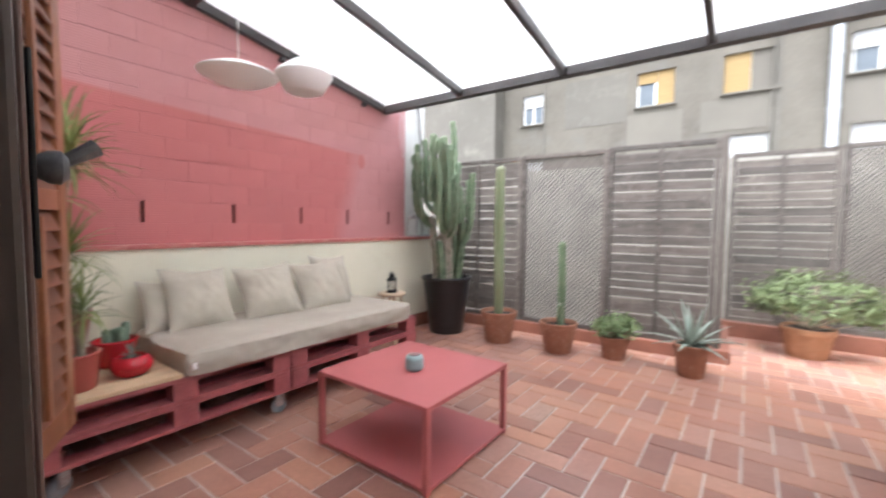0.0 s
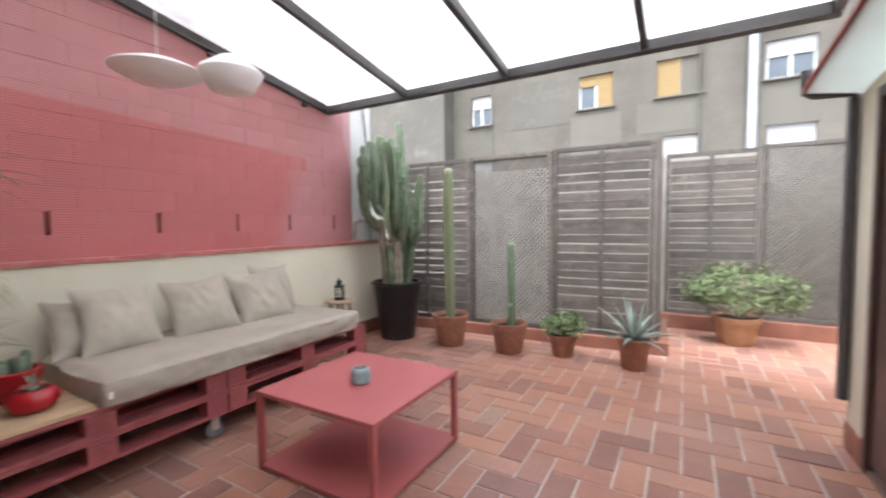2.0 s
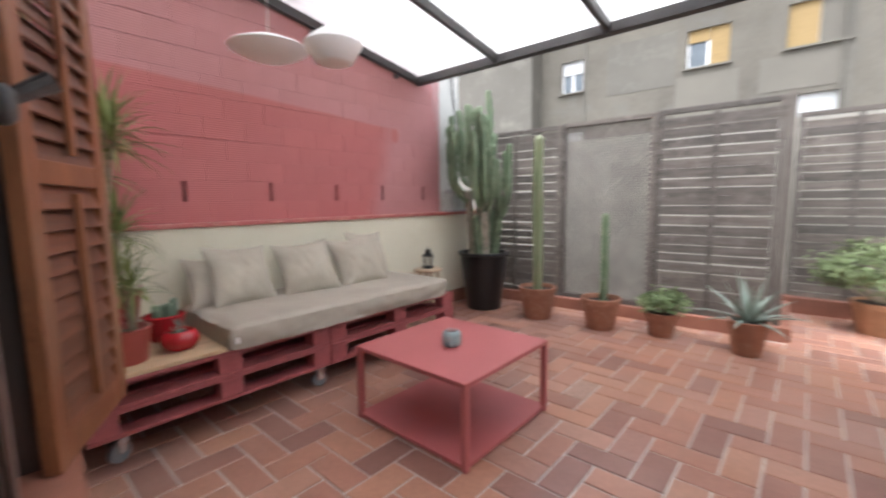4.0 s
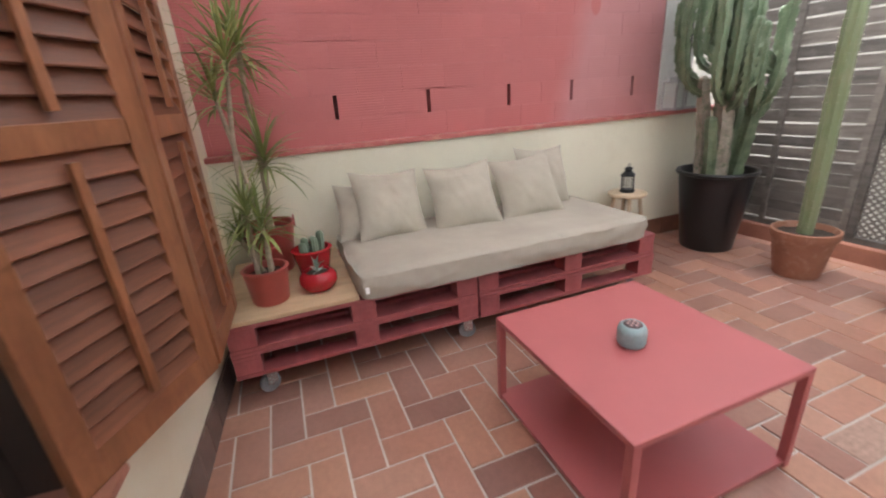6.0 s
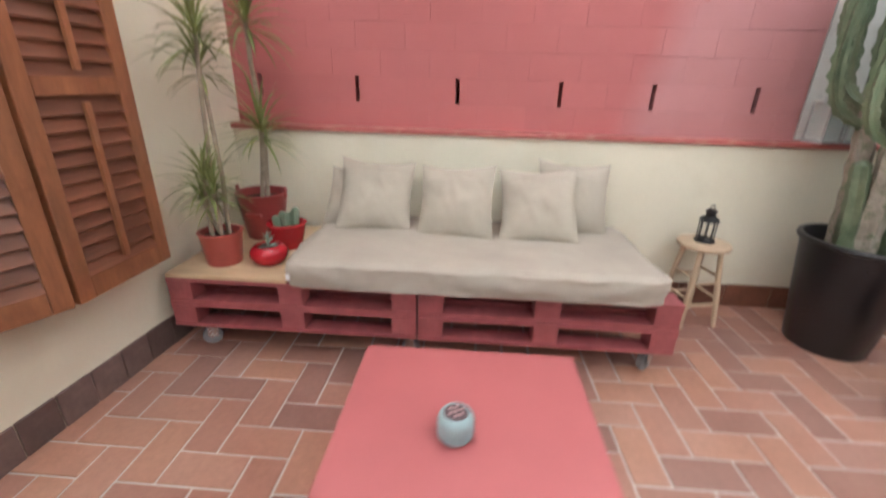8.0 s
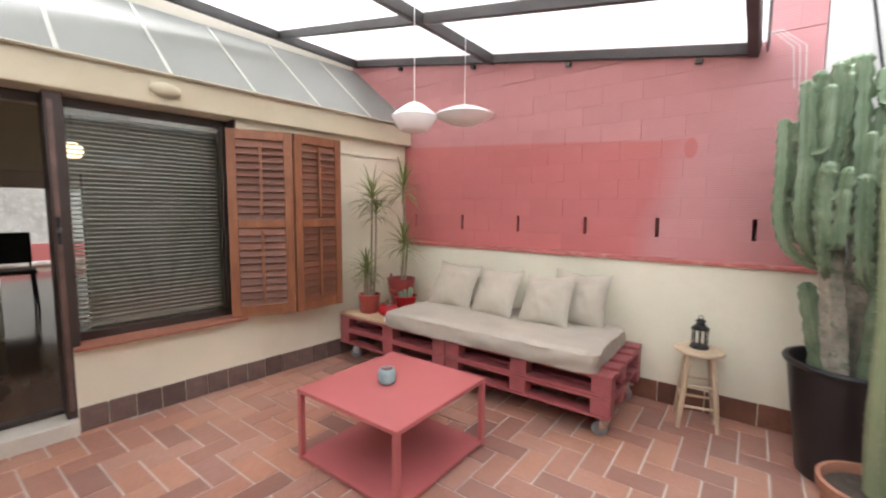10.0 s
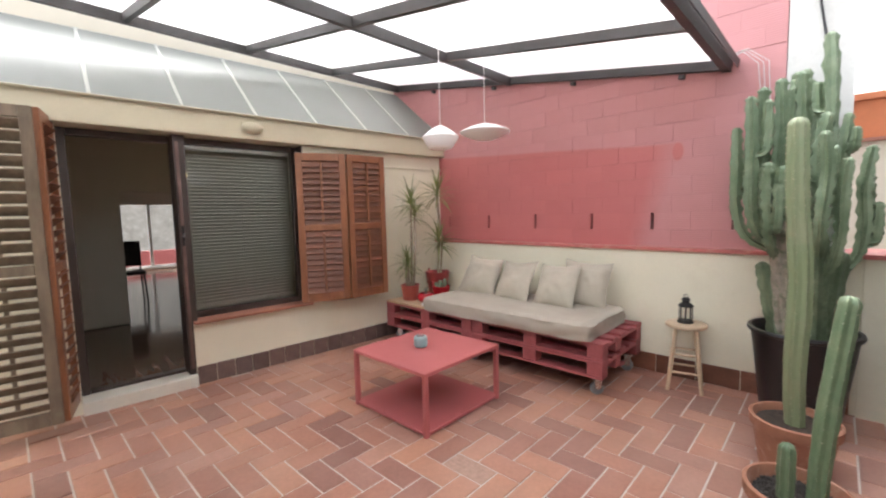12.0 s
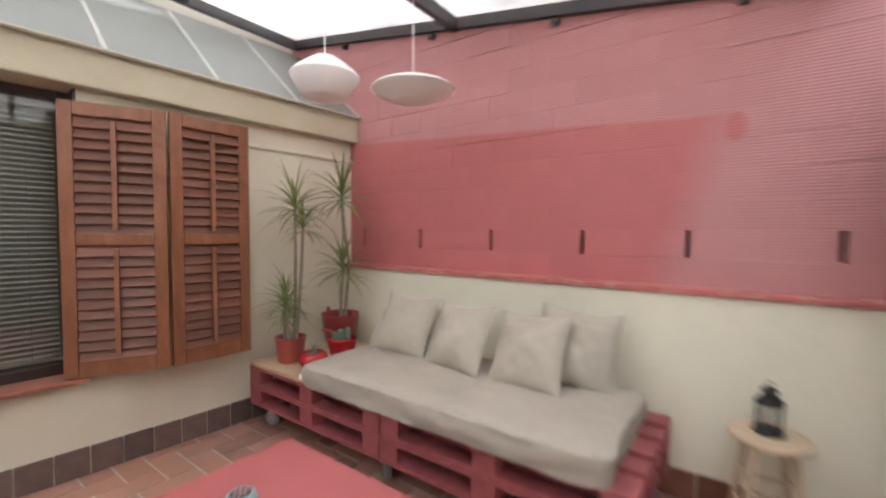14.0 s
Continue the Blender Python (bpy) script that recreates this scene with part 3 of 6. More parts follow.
for x, z, w, h, look_ in WIN:
    y = 0.12 if x > -8.3 else -0.63
    z += 3.6
    win = new("window")
    win.parent = bld
    win.matrix_local = pose(x, y, z)
    part("frame", boxes((-w / 2, -w / 2 + 0.06, 0, 0.07, 0, h), (w / 2 - 0.06, w / 2, 0, 0.07, 0, h), (-w / 2, w / 2, 0.001, 0.069, 0, 0.06), (-w / 2, w / 2, 0.001, 0.069, h - 0.06, h), (-0.035, 0.035, -0.01, 0.06, 0.06, h - 0.06)), white_frame, win)
    part("pane", boxes((-w / 2 + 0.06, w / 2 - 0.06, 0.03, 0.04, 0.06, h - 0.06)), surface("dark_window_glass", (0.10, 0.12, 0.14), 0.08, var=0.2, big=1, fine=9, bump=0.0), win)
    part("sill", boxes((-w / 2 - 0.08, w / 2 + 0.08, -0.22, 0.0, -0.06, -0.003)), facade_pale, win)
    if look_ == "blind":
        part("roller_blind", boxes((-w / 2 + 0.02, w / 2 - 0.02, -0.03, -0.005, 0.0, h)), roller_white, win)
    elif look_ == "white_blind":
        part("roller_blind", boxes((-w / 2 + 0.02, w / 2 - 0.02, -0.03, -0.005, h * 0.58, h)), roller_white, win)
    elif look_ == "half_ochre":
        part("roller_blind", boxes((0.05, w / 2 - 0.01, -0.03, -0.005, 0.0, h), (-w / 2 + 0.02, 0.04, -0.03, -0.005, h * 0.68, h)), ochre_shutter, win, "closed ochre blind")
    else:
        part("roller_blind", boxes((-w / 2, 0.02, -0.03, -0.005, 0.0, h)), ochre_shutter, win, "closed ochre blind")
        part("panel", boxes((0.03, w / 2, -0.03, -0.005, 0.0, h)), facade_pale, win, "bricked-up half of the window")

# ---- fence ----
curb = solid("curb", boxes((-3.1, 0.10, -0.05, 0.10, -0.01, 0.115), bev=0.006, m=None), terracotta_edge, "low terracotta curb at the foot of the fence", "curb", m=FENCE)
part("return", boxes((0.0, 0.10, 0.101, 1.25, -0.01, 0.115), bev=0.006), terracotta_edge, curb)
curb_b = solid("curb_back", boxes((-0.02, 2.3, FENCE_B_Y - 0.10, FENCE_B_Y + 0.05, -0.01, 0.16), bev=0.006), terracotta_edge, "low terracotta curb at the foot of the rear fence", "curb")


def slat_panel(m, w, h, seed, label):
    r = random.Random(seed)
    ob = thing("slatted_screen", m, label, "fence", "garden fence")
    for x in (0, w - 0.045):
        part("stile", boxes((x, x + 0.045, -0.022, 0.022, 0, h), bev=0.003), fence_wood, ob)
    part("top_rail", boxes((0.046, w - 0.046, -0.021, 0.021, h - 0.045, h - 0.001), bev=0.003), fence_wood, ob)
    part("bottom_rail", boxes((0.046, w - 0.046, -0.021, 0.021, 0, 0.045), bev=0.003), fence_wood, ob)
    part("batten", boxes((w / 2 - 0.02, w / 2 + 0.02, -0.034, -0.012, 0.046, h - 0.046), bev=0.003), fence_wood, ob)
    z = 0.055
    while z < h - 0.10:
        b_ = r.uniform(0.066, 0.084)
        bm = bmesh.new()
        n, prev = 8, None
        lift, bow = r.uniform(-0.002, 0.002), r.uniform(-0.004, 0.004)
        for i in range(n + 1):
            x = 0.05 + (w - 0.10) * i / n
            dz = lift + bow * math.sin(math.pi * i / n) + r.uniform(-0.0015, 0.0015)
            y = 0.004 * math.sin(2 * math.pi * i / n)
            ring = [bm.verts.new((x, y + dy, z + dz + q)) for dy, q in ((-0.006, 0), (0.006, 0), (0.006, b_), (-0.006, b_))]
            if prev:
                for k in range(4):
                    bm.faces.new((prev[k], prev[(k + 1) % 4], ring[(k + 1) % 4], ring[k]))
            else:
                bm.faces.new(ring[::-1])
            prev = ring
        bm.faces.new(prev)
        part("slat", bm, fence_wood, ob)
        z += b_ + r.choice((0.003, 0.007, 0.011, 0.014))
    return ob


def lattice_panel(m, w, h, label, step=0.0335):
    ob = thing("lattice_screen", m, label, "fence", "garden fence")
    for x in (0, w - 0.045):
        part("stile", boxes((x, x + 0.045, -0.022, 0.022, 0, h), bev=0.003), fence_wood, ob)
    part("top_rail", boxes((0.046, w - 0.046, -0.021, 0.021, h - 0.045, h - 0.001), bev=0.003), fence_wood, ob)
    part("bottom_rail", boxes((0.046, w - 0.046, -0.021, 0.021, 0, 0.045), bev=0.003), fence_wood, ob)
    x0, x1, z0, z1 = 0.04, w - 0.04, 0.04, h - 0.04
    for sgn, y in ((1, -0.0024), (-1, 0.0024)):
        k = -(h + w)
        while k < h + w:
            # line z = sgn * x + k inside the frame
            pts = []
            for x in (x0, x1):
                z = sgn * x + k
                if z0 <= z <= z1:
                    pts.append((x, z))
            for z in (z0, z1):
                x = (z - k) * sgn
                if x0 < x < x1:
                    pts.append((x, z))
            if len(pts) >= 2:
                (xa, za), (xb, zb) = pts[0], pts[1]
                ln = math.hypot(xb - xa, zb - za)
                if ln > 0.03:
                    mm = pose((xa + xb) / 2, y, (za + zb) / 2, 0, -math.degrees(math.atan2(zb - za, xb - xa)), 0)
                    part("lath", boxes((-ln / 2, ln / 2, -0.0022, 0.0022, -0.0074, 0.0074), m=mm), lattice_wood, ob)
            k += step * math.sqrt(2)
    return ob


SLAT_LABEL = "grey weathered wooden fence panel of horizontal slats"
FH = 1.83
slat_panel(FENCE @ pose(-2.98, 0.03, 0.116), 1.10, FH, 11, SLAT_LABEL + " beside the low wall")
lattice_panel(FENCE @ pose(-1.875, 0.03, 0.116), 0.91, FH + 0.01, "grey wooden lattice fence panel between slatted panels")
slat_panel(FENCE @ pose(-0.96, 0.03, 0.116), 0.93, FH + 0.02, 12, SLAT_LABEL + " behind the potted agave")
post = solid("fence_post", boxes((-0.025, 0.025, 0.005, 0.06, 0.116, 2.0), bev=0.003), lattice_wood, "pale square fence post with a hinge", "fence post", kind="thing", m=FENCE)
slat_panel(pose(0.03, FENCE_B_Y, 0.161), 0.89, 1.83, 13, SLAT_LABEL + " behind the leafy shrub")
lattice_panel(pose(0.93, FENCE_B_Y, 0.161), 0.93, 1.85, "grey wooden lattice fence panel beside the hut")
slat_panel(FENCE @ pose(0.0, 0.09, 0.116, 0, 0, 90), 1.10, FH, 14, "grey weathered slatted fence panel set crosswise")
solid("wall_behind_fence", boxes((-9.0, 2.2, 6.6, 6.8, -3.6, 2.04)), back_wall_paint, "pale wall glimpsed through the fence gaps", "wall")
solid("wall_side", boxes((1.90, 2.2, 3.46, 6.2, -0.25, 2.3)), cream, "plain cream side wall beyond the hut", "wall")

# ---- hut with the brown door ----
HW0, HW1 = 1.15, 3.42
bm = bmesh.new()
DY0, DY1, DZ = 2.40, 3.17, 1.83
WY0, WY1, WZ0, WZ1 = 1.20, 2.17, 1.43, 1.93
facade_wall(bm, HW0, HW1, -0.2, 2.16, 0.0, -0.16, [(DY0, DY1, -0.3, DZ), (WY0, WY1, WZ0, WZ1), (DY0, HW1 + 0.1, 1.90, 2.3)])
bmesh.ops.transform(bm, matrix=pose(HUT_X, 0, 0, 0, 0, 90), verts=bm.verts)
box(bm, HUT_X + 0.161, 2.2, HW1 - 0.14, HW1 - 0.001, -0.2, 1.90)
box(bm, HUT_X + 0.161, 2.2, DY0 - 0.1, DY0, 1.96, 2.16)
box(bm, HUT_X + 0.161, 2.2, HW0 + 0.001, HW0 + 0.14, -0.2, 2.16)
box(bm, 2.06, 2.2, HW0 + 0.141, HW1 - 0.141, -0.2, 1.90)
box(bm, 2.06, 2.2, HW0 + 0.141, DY0 - 0.101, 1.90, 2.16)
hut = solid("wall_hut", bm, cream, "cream painted wall of a small utility hut", "wall")
solid("ceiling_hut", boxes((HUT_X + 0.02, 2.25, HW0 - 0.05, DY0, 2.161, 2.21), (HUT_X + 0.02, 2.25, DY0, HW1, 1.902, 1.955)), soffit, "boarded hut ceiling", "ceiling")
solid("hut_roof", boxes((0.93, 2.3, HW0 - 0.08, DY0 + 0.06, 2.215, 2.24), m=None), roof_tile, "terracotta roof slab of the hut", "roof")
part("fascia", boxes((0.915, 0.929, HW0 - 0.08, DY0 + 0.06, 2.17, 2.24)), soffit, bpy.data.objects["hut_roof"], "tan timber fascia board")
part("soffit", boxes((0.93, 0.998, HW0 - 0.08, DY0 + 0.06, 2.19, 2.212)), soffit, bpy.data.objects["hut_roof"])
for k in range(4):
    part("rafter", boxes((0.932, 0.998, HW0 + 0.05 + 0.33 * k, HW0 + 0.10 + 0.33 * k, 2.13, 2.189)), soffit, bpy.data.objects["hut_roof"])
bm = bmesh.new()
tube(bm, [(0.955, 0.95, 2.115), (0.955, 1.8, 2.12), (0.955, 2.40, 2.12), (0.965, 2.48, 2.10)], 0.030, 12)
solid("rain_pipe", bm, black_pipe, "black pipe running under the hut eave", "pipe", kind="thing", smooth=True)
bm = bmesh.new()
tube(bm, [(0.965, 2.47, 2.12), (0.955, 2.52, 2.07), (0.965, 2.50, 2.02), (0.955, 2.56, 1.99), (0.975, 2.6, 1.97)], 0.012, 8)
tube(bm, [(0.97, 2.45, 2.11), (0.975, 2.48, 2.04), (0.98, 2.47, 1.99)], 0.014, 8)
solid("pipe_fittings", bm, grey_metal, "twisted metal pipe fittings on the hut wall", "pipe", kind="thing", smooth=True)

door = tagged(thing("door_1", pose(HUT_X, DY0, 0), "closed dark brown painted door of the hut", "door"), kind="structure")
part("frame", boxes((-0.012, 0.10, 0.0, 0.045, 0.0, DZ), (-0.012, 0.10, DY1 - DY0 - 0.045, DY1 - DY0, 0.0, DZ), (-0.011, 0.099, 0.046, DY1 - DY0 - 0.046, DZ - 0.05, DZ), bev=0.004), door_brown, door)
leaf = part("leaf", boxes((0.008, 0.05, 0.05, DY1 - DY0 - 0.05, 0.05, DZ - 0.055), bev=0.003), door_brown, door)
part("threshold", boxes((0.0, 0.12, 0.047, DY1 - DY0 - 0.047, -0.004, 0.02)), skirting_dark, door)
for z in (0.42, 0.98, 1.55):
    bm = bmesh.new()
    tube(bm, [(0.0, DY1 - DY0 - 0.05, z), (0.0, DY1 - DY0 - 0.05, z + 0.09)], 0.009, 8)
    part("hinge", bm, frame_brown, door)
hd = part("handle_plate", boxes((-0.012, 0.0075, 0.075, 0.115, 0.80, 1.06), bev=0.002), chrome, leaf, "satin steel back plate")
bm = bmesh.new()
tube(bm, [(0.0, 0.095, 0.985), (-0.045, 0.095, 0.985), (-0.052, 0.11, 0.985), (-0.050, 0.17, 0.990), (-0.046, 0.215, 0.997)], 0.009, 10)
part("lever", bm, chrome, leaf, "satin steel lever", smooth=True)

lw = tagged(thing("window_1", pose(HUT_X, WY0, WZ0), "brown framed louvre window with frosted glass slats", "window"), kind="structure")
ww, wh = WY1 - WY0, WZ1 - WZ0
part("window_frame", boxes((0.03, 0.10, 0, 0.05, 0, wh), (0.03, 0.10, ww - 0.05, ww, 0, wh), (0.031, 0.099, 0.051, ww - 0.051, 0, 0.05), (0.031, 0.099, 0.051, ww - 0.051, wh - 0.05, wh), bev=0.003), frame_brown, lw)
part("window_sill", boxes((-0.025, 0.029, -0.02, ww + 0.05, -0.012, 0.0), bev=0.002), cream_pale, lw)
part("slat_holder", boxes((0.05, 0.075, ww - 0.062, ww - 0.052, 0.05, wh - 0.05), (0.05, 0.075, 0.052, 0.062, 0.05, wh - 0.05)), chrome, lw)
for k in range(4):
    mm = pose(0.062, 0, 0.05 + 0.1 * (k + 0.5), 0, 7, 0)
    part("glass_slat", boxes((-0.003, 0.003, 0.064, ww - 0.064, -0.054, 0.054), m=mm), louvre_glass, lw)
part("back_pane", boxes((0.10, 0.106, 0.04, ww - 0.04, 0.04, wh - 0.04)), louvre_glass, lw)

aw = thing("door_canopy", pose(HUT_X, 2.47, 1.945, -6.5, 0, 0), "small glass door canopy in a rusty red iron frame", "canopy")
part("glass", boxes((-0.235, -0.004, 0.02, 0.93, 0.022, 0.030), m=pose(0, 0, 0, 0, 8, 0)), greenish_glass, aw)
part("front_bar", boxes((-0.25, -0.228, 0.0, 0.95, 0.031, 0.058), m=pose(0, 0, 0, 0, 8, 0)), red_iron, aw)
part("side_bar", boxes((-0.227, -0.002, 0.0, 0.018, 0.031, 0.050), m=pose(0, 0, 0, 0, 8, 0)), red_iron, aw)
part("side_bar", boxes((-0.227, -0.002, 0.932, 0.95, 0.031, 0.050), m=pose(0, 0, 0, 0, 8, 0)), red_iron, aw)
bm = bmesh.new()
tube(bm, [(0.97, 3.40, 0.26), (0.97, 3.405, 1.0), (0.97, 3.41, 1.84), (0.96, 3.41, 1.88), (0.80, 3.41, 1.89), (0.78, 3.41, 1.90), (0.775, 3.41, 2.02)], 0.026, 12)
solid("downpipe", bm, steel_dark, "dark grey rain downpipe at the hut corner", "pipe", kind="thing", smooth=True)

# ---- roof of milky sheets on dark steel ----
RX = [-2.935, -1.965, -1.005, -0.03, 0.93]
RY = [-0.07, 1.69, 3.59]
slope = math.degrees(math.atan(0.169))
RM = pose(0, 3.59, 2.355, -slope, 0, 0)      # local y runs down the slope, 0 at the front beam
ylen = lambda y: (y - 3.59) / math.cos(radians(slope))
roof = tagged(thing("pergola_roof", RM, "dark steel pergola roof with milky translucent sheets", "pergola"), kind="structure")
for k, x in enumerate(RX):
    part("rafter", boxes((x - 0.022, x + 0.022, ylen(RY[0]), -0.03, 0.0, 0.07), bev=0.003), steel_dark, roof)
for y in RY:
    part("purlin", boxes((RX[0] - 0.01, RX[-1] + 0.02, ylen(y) - 0.028, ylen(y) + 0.028, -0.012, 0.066), bev=0.003), steel_dark, roof)
for a, c in zip(RX, RX[1:]):
    for p, q in zip(RY, RY[1:]):
        part("sheet", boxes((a + 0.002, c - 0.002, ylen(p) + 0.004, ylen(q) + (0.05 if q > 3 else 0.0), 0.072, 0.080)), roof_sheet, roof)
part("gutter", boxes((RX[0] - 0.01, RX[-1] + 0.02, 0.06, 0.067, 0.02, 0.07)), steel_dark, roof)
for y in (0.6, 1.5, 2.4, 3.3):
    part("bracket", boxes((RX[0] - 0.02, RX[0] + 0.02, ylen(y) - 0.02, ylen(y) + 0.02, -0.045, -0.013)), steel_dark, roof)

# ---- house front ----
def hs(name, bm, material, label, category, kind="structure", smooth=False):
    return solid(name, bm, material, label, category, kind, HOUSE, smooth)


FZ = 0.10            # floor inside
WT = 0.53            # window sill
bm = bmesh.new()
facade_wall(bm, -2.80, 0.0, -0.2, 2.03, 0.0, -0.30, [(-1.0, 0.1, WT - 0.02, 2.5)])
hs("wall_house_side", boxes((0.72, 2.3, -0.30, 0.0, -0.2, 2.03)), cream, "cream painted house wall beside the sliding door", "wall")
hw = hs("wall_house", bm, cream, "cream painted house wall under and beside the window", "wall")
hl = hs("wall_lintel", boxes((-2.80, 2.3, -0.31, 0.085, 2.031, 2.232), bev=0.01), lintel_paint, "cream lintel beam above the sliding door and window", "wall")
part("moulding", boxes((-2.80, -1.0, 0.0, 0.018, 1.875, 1.90), bev=0.004), cream, hl)
hs("wall_house_upper", boxes((-2.80, 2.3, -1.1, -0.80, 2.201, 3.3)), cream_pale, "pale cream upper house wall behind the glass canopy", "wall")
hs("ceiling_lintel", boxes((-2.80, 2.3, -1.1, -0.312, 2.12, 2.199)), cream_pale, "plaster ceiling strip behind the lintel", "ceiling")
sill = hs("window_sill", boxes((-1.02, 0.0, -0.205, 0.05, WT - 0.02, WT), bev=0.003), terracotta_edge, "terracotta tiled window sill", "window sill")
step = hs("threshold", boxes((0.0, 0.72, -0.22, 0.05, -0.02, FZ - 0.01), bev=0.006), marble, "pale stone door threshold", "threshold")

glazing = surface("grey_white_glazing_bar", (0.46, 0.455, 0.42), 0.5, var=0.1, big=4, fine=40, bump=0.1)
gc = thing("glass_canopy", HOUSE @ pose(0, 0.09, 2.236), "sloping frosted glass canopy with white glazing bars over the door", "canopy")
ang = math.degrees(math.atan2(0.70, 0.86))
LEN = math.hypot(0.70, 0.86)
tilt = pose(0, 0, 0, -ang, 0, 0)
X0, N, DX = -2.74, 9, 0.545
for k in range(N):
    part("pane", boxes((X0 + DX * k + 0.012, X0 + DX * (k + 1) - 0.012, -LEN, 0.02, 0.004, 0.010), m=tilt), frosted_glass, gc)
for k in range(N + 1):
    part("glazing_bar", boxes((X0 + DX * k - 0.011, X0 + DX * k + 0.011, -LEN, 0.02, 0.0, 0.016), m=tilt), glazing, gc)
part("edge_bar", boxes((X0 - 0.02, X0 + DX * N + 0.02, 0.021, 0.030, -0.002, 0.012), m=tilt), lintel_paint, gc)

bl_ = thing("bulkhead_lamp", HOUSE @ pose(-0.53, 0.085, 2.125), "oval cream-painted bulkhead wall lamp on the lintel", "lamp")
bm = bmesh.new()
lathe(bm, [(0.0, 0.055), (0.04, 0.052), (0.075, 0.038), (0.088, 0.015), (0.09, 0.0), (0.0, 0.0)], 24)
for v in bm.verts:
    v.co = Vector((v.co.x, v.co.z, v.co.y * 0.55))
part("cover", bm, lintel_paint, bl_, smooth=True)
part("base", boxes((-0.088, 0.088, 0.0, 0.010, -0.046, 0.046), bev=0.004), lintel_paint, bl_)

# window with blind, beside the sliding door
w2 = tagged(thing("window_2", HOUSE @ pose(-1.0, -0.16, WT), "large dark framed window with a lowered venetian blind", "window"), kind="structure")
wd, ht = 1.0, 2.03 - WT
part("window_frame", boxes((0, 0.055, -0.03, 0.03, 0, ht), (wd - 0.055, wd, -0.03, 0.035, 0, ht), (0.056, wd - 0.056, -0.029, 0.029, 0, 0.055), (0.056, wd - 0.056, -0.029, 0.029, ht - 0.05, ht), bev=0.004), frame_brown, w2)
g = part("pane", boxes((0.05, wd - 0.05, -0.004, 0.004, 0.05, ht - 0.045)), clear_glass, w2)
g.visible_shadow = False
part("jamb_lining", boxes((0.0, 0.012, 0.031, 0.158, 0.0, ht)), frame_brown, w2)
bd = thing("venetian_blind", HOUSE @ pose(-0.95, -0.235, WT + 0.06), "pale venetian blind lowered behind the window", "blind")
sl = mesh_of("slat", boxes((0.01, 0.89, -0.0080, 0.0080, -0.0006, 0.0006), m=pose(0, 0, 0, -40, 0, 0)), blind_mat)
for k in range(45):
    piece(sl, "slat", bd, pose(0, 0, 0.03 + 0.0293 * k))
for x in (0.12, 0.45, 0.78):
    bm = bmesh.new()
    tube(bm, [(x, 0.014, 0.0), (x, 0.014, 1.36)], 0.0022, 5)
    part("cord", bm, blind_mat, bd)
part("head_rail", boxes((0.0, 0.90, -0.02, 0.02, 1.36, 1.395)), blind_mat, bd)
part("bottom_rail", boxes((0.0, 0.90, -0.012, 0.012, 0.0, 0.018)), blind_mat, bd)

# sliding door frame, door slid away behind the wall
d2 = tagged(thing("door_2", HOUSE @ pose(0.0, -0.16, FZ - 0.01), "open dark brown sliding door frame to the living room", "door"), kind="structure")
dh = 2.03 - FZ + 0.01
part("frame", boxes((0.0, 0.05, -0.04, 0.035, 0, dh), (0.67, 0.72, -0.04, 0.035, 0, dh), (0.051, 0.669, -0.039, 0.034, dh - 0.05, dh), (0.051, 0.669, -0.045, 0.03, 0.0, 0.022), bev=0.004), frame_brown, d2)
part("post", boxes((-0.035, 0.048, -0.05, 0.150, 0.0, dh), bev=0.005), frame_brown, d2, "dark brown post between door and window")
part("edge_strip", boxes((0.010, 0.034, 0.1505, 0.155, 0.05, dh - 0.05), bev=0.002), surface("worn_brown_metal", (0.16, 0.10, 0.085), 0.45, metal=0.2, var=0.3, big=6, fine=60, bump=0.3), d2)
lk = part("handle_plate", boxes((0.012, 0.032, 0.1555, 0.159, 1.065, 1.225), bev=0.003), black_metal, d2)
bm = bmesh.new()
lathe(bm, [(0.0, 0.026), (0.008, 0.025), (0.0125, 0.019), (0.012, 0.010), (0.008, 0.0), (0.0, 0.0)], 16)
for v in bm.verts:
    v.co = Vector((v.co.x + 0.022, v.co.z * 0.7 + 0.159, v.co.y + 1.145))
part("knob", bm, worn_metal, lk, "worn grey metal knob", smooth=True)
bm = bmesh.new()
tube(bm, [(0.022, 0.170, 1.147), (0.020, 0.182, 1.155), (0.018, 0.194, 1.163)], 0.0055, 8, [0.8, 1.0, 1.25])
part("lever", bm, worn_metal, lk, "short grey lever", smooth=True)


def shutter(m, w, h, frame_mat, slat_mat, label, mid=0.505, pitch=0.052, half=0.037, tilt_=66):
    ob = thing("shutter", m, label, "shutter", "folding shutters")
    s, d = 0.062, 0.018
    for x in (0, w - s):
        part("stile", boxes((x, x + s, -d, d, 0, h), bev=0.004), frame_mat, ob)
    zr = [(0, 0.085), (h * mid - 0.03, h * mid + 0.03), (h - 0.07, h)]
    for a, c in zr:
        part("rail", boxes((s + 0.001, w - s - 0.001, -d + 0.001, d - 0.001, a, c), bev=0.003), frame_mat, ob)
    me = mesh_of("louvre_slat", boxes((s - 0.004, w - s + 0.004, -half, half, -0.0045, 0.0045), bev=0.002, seg=1, m=pose(0, 0, 0, -tilt_, 0, 0)), slat_mat)
    for (a, c), (e, f) in zip(zr, zr[1:]):
        n = int((e - c) / pitch)
        for k in range(n):
            piece(me, "louvre_slat", ob, pose(0, 0, c + (e - c) * (k + 0.5) / n, rng.uniform(-3, 3)))
        part("tilt_bar", boxes((w / 2 - 0.011, w / 2 + 0.011, d - 0.002, d + 0.014, c + 0.02, e - 0.02), bev=0.002), frame_mat, ob)
    return ob


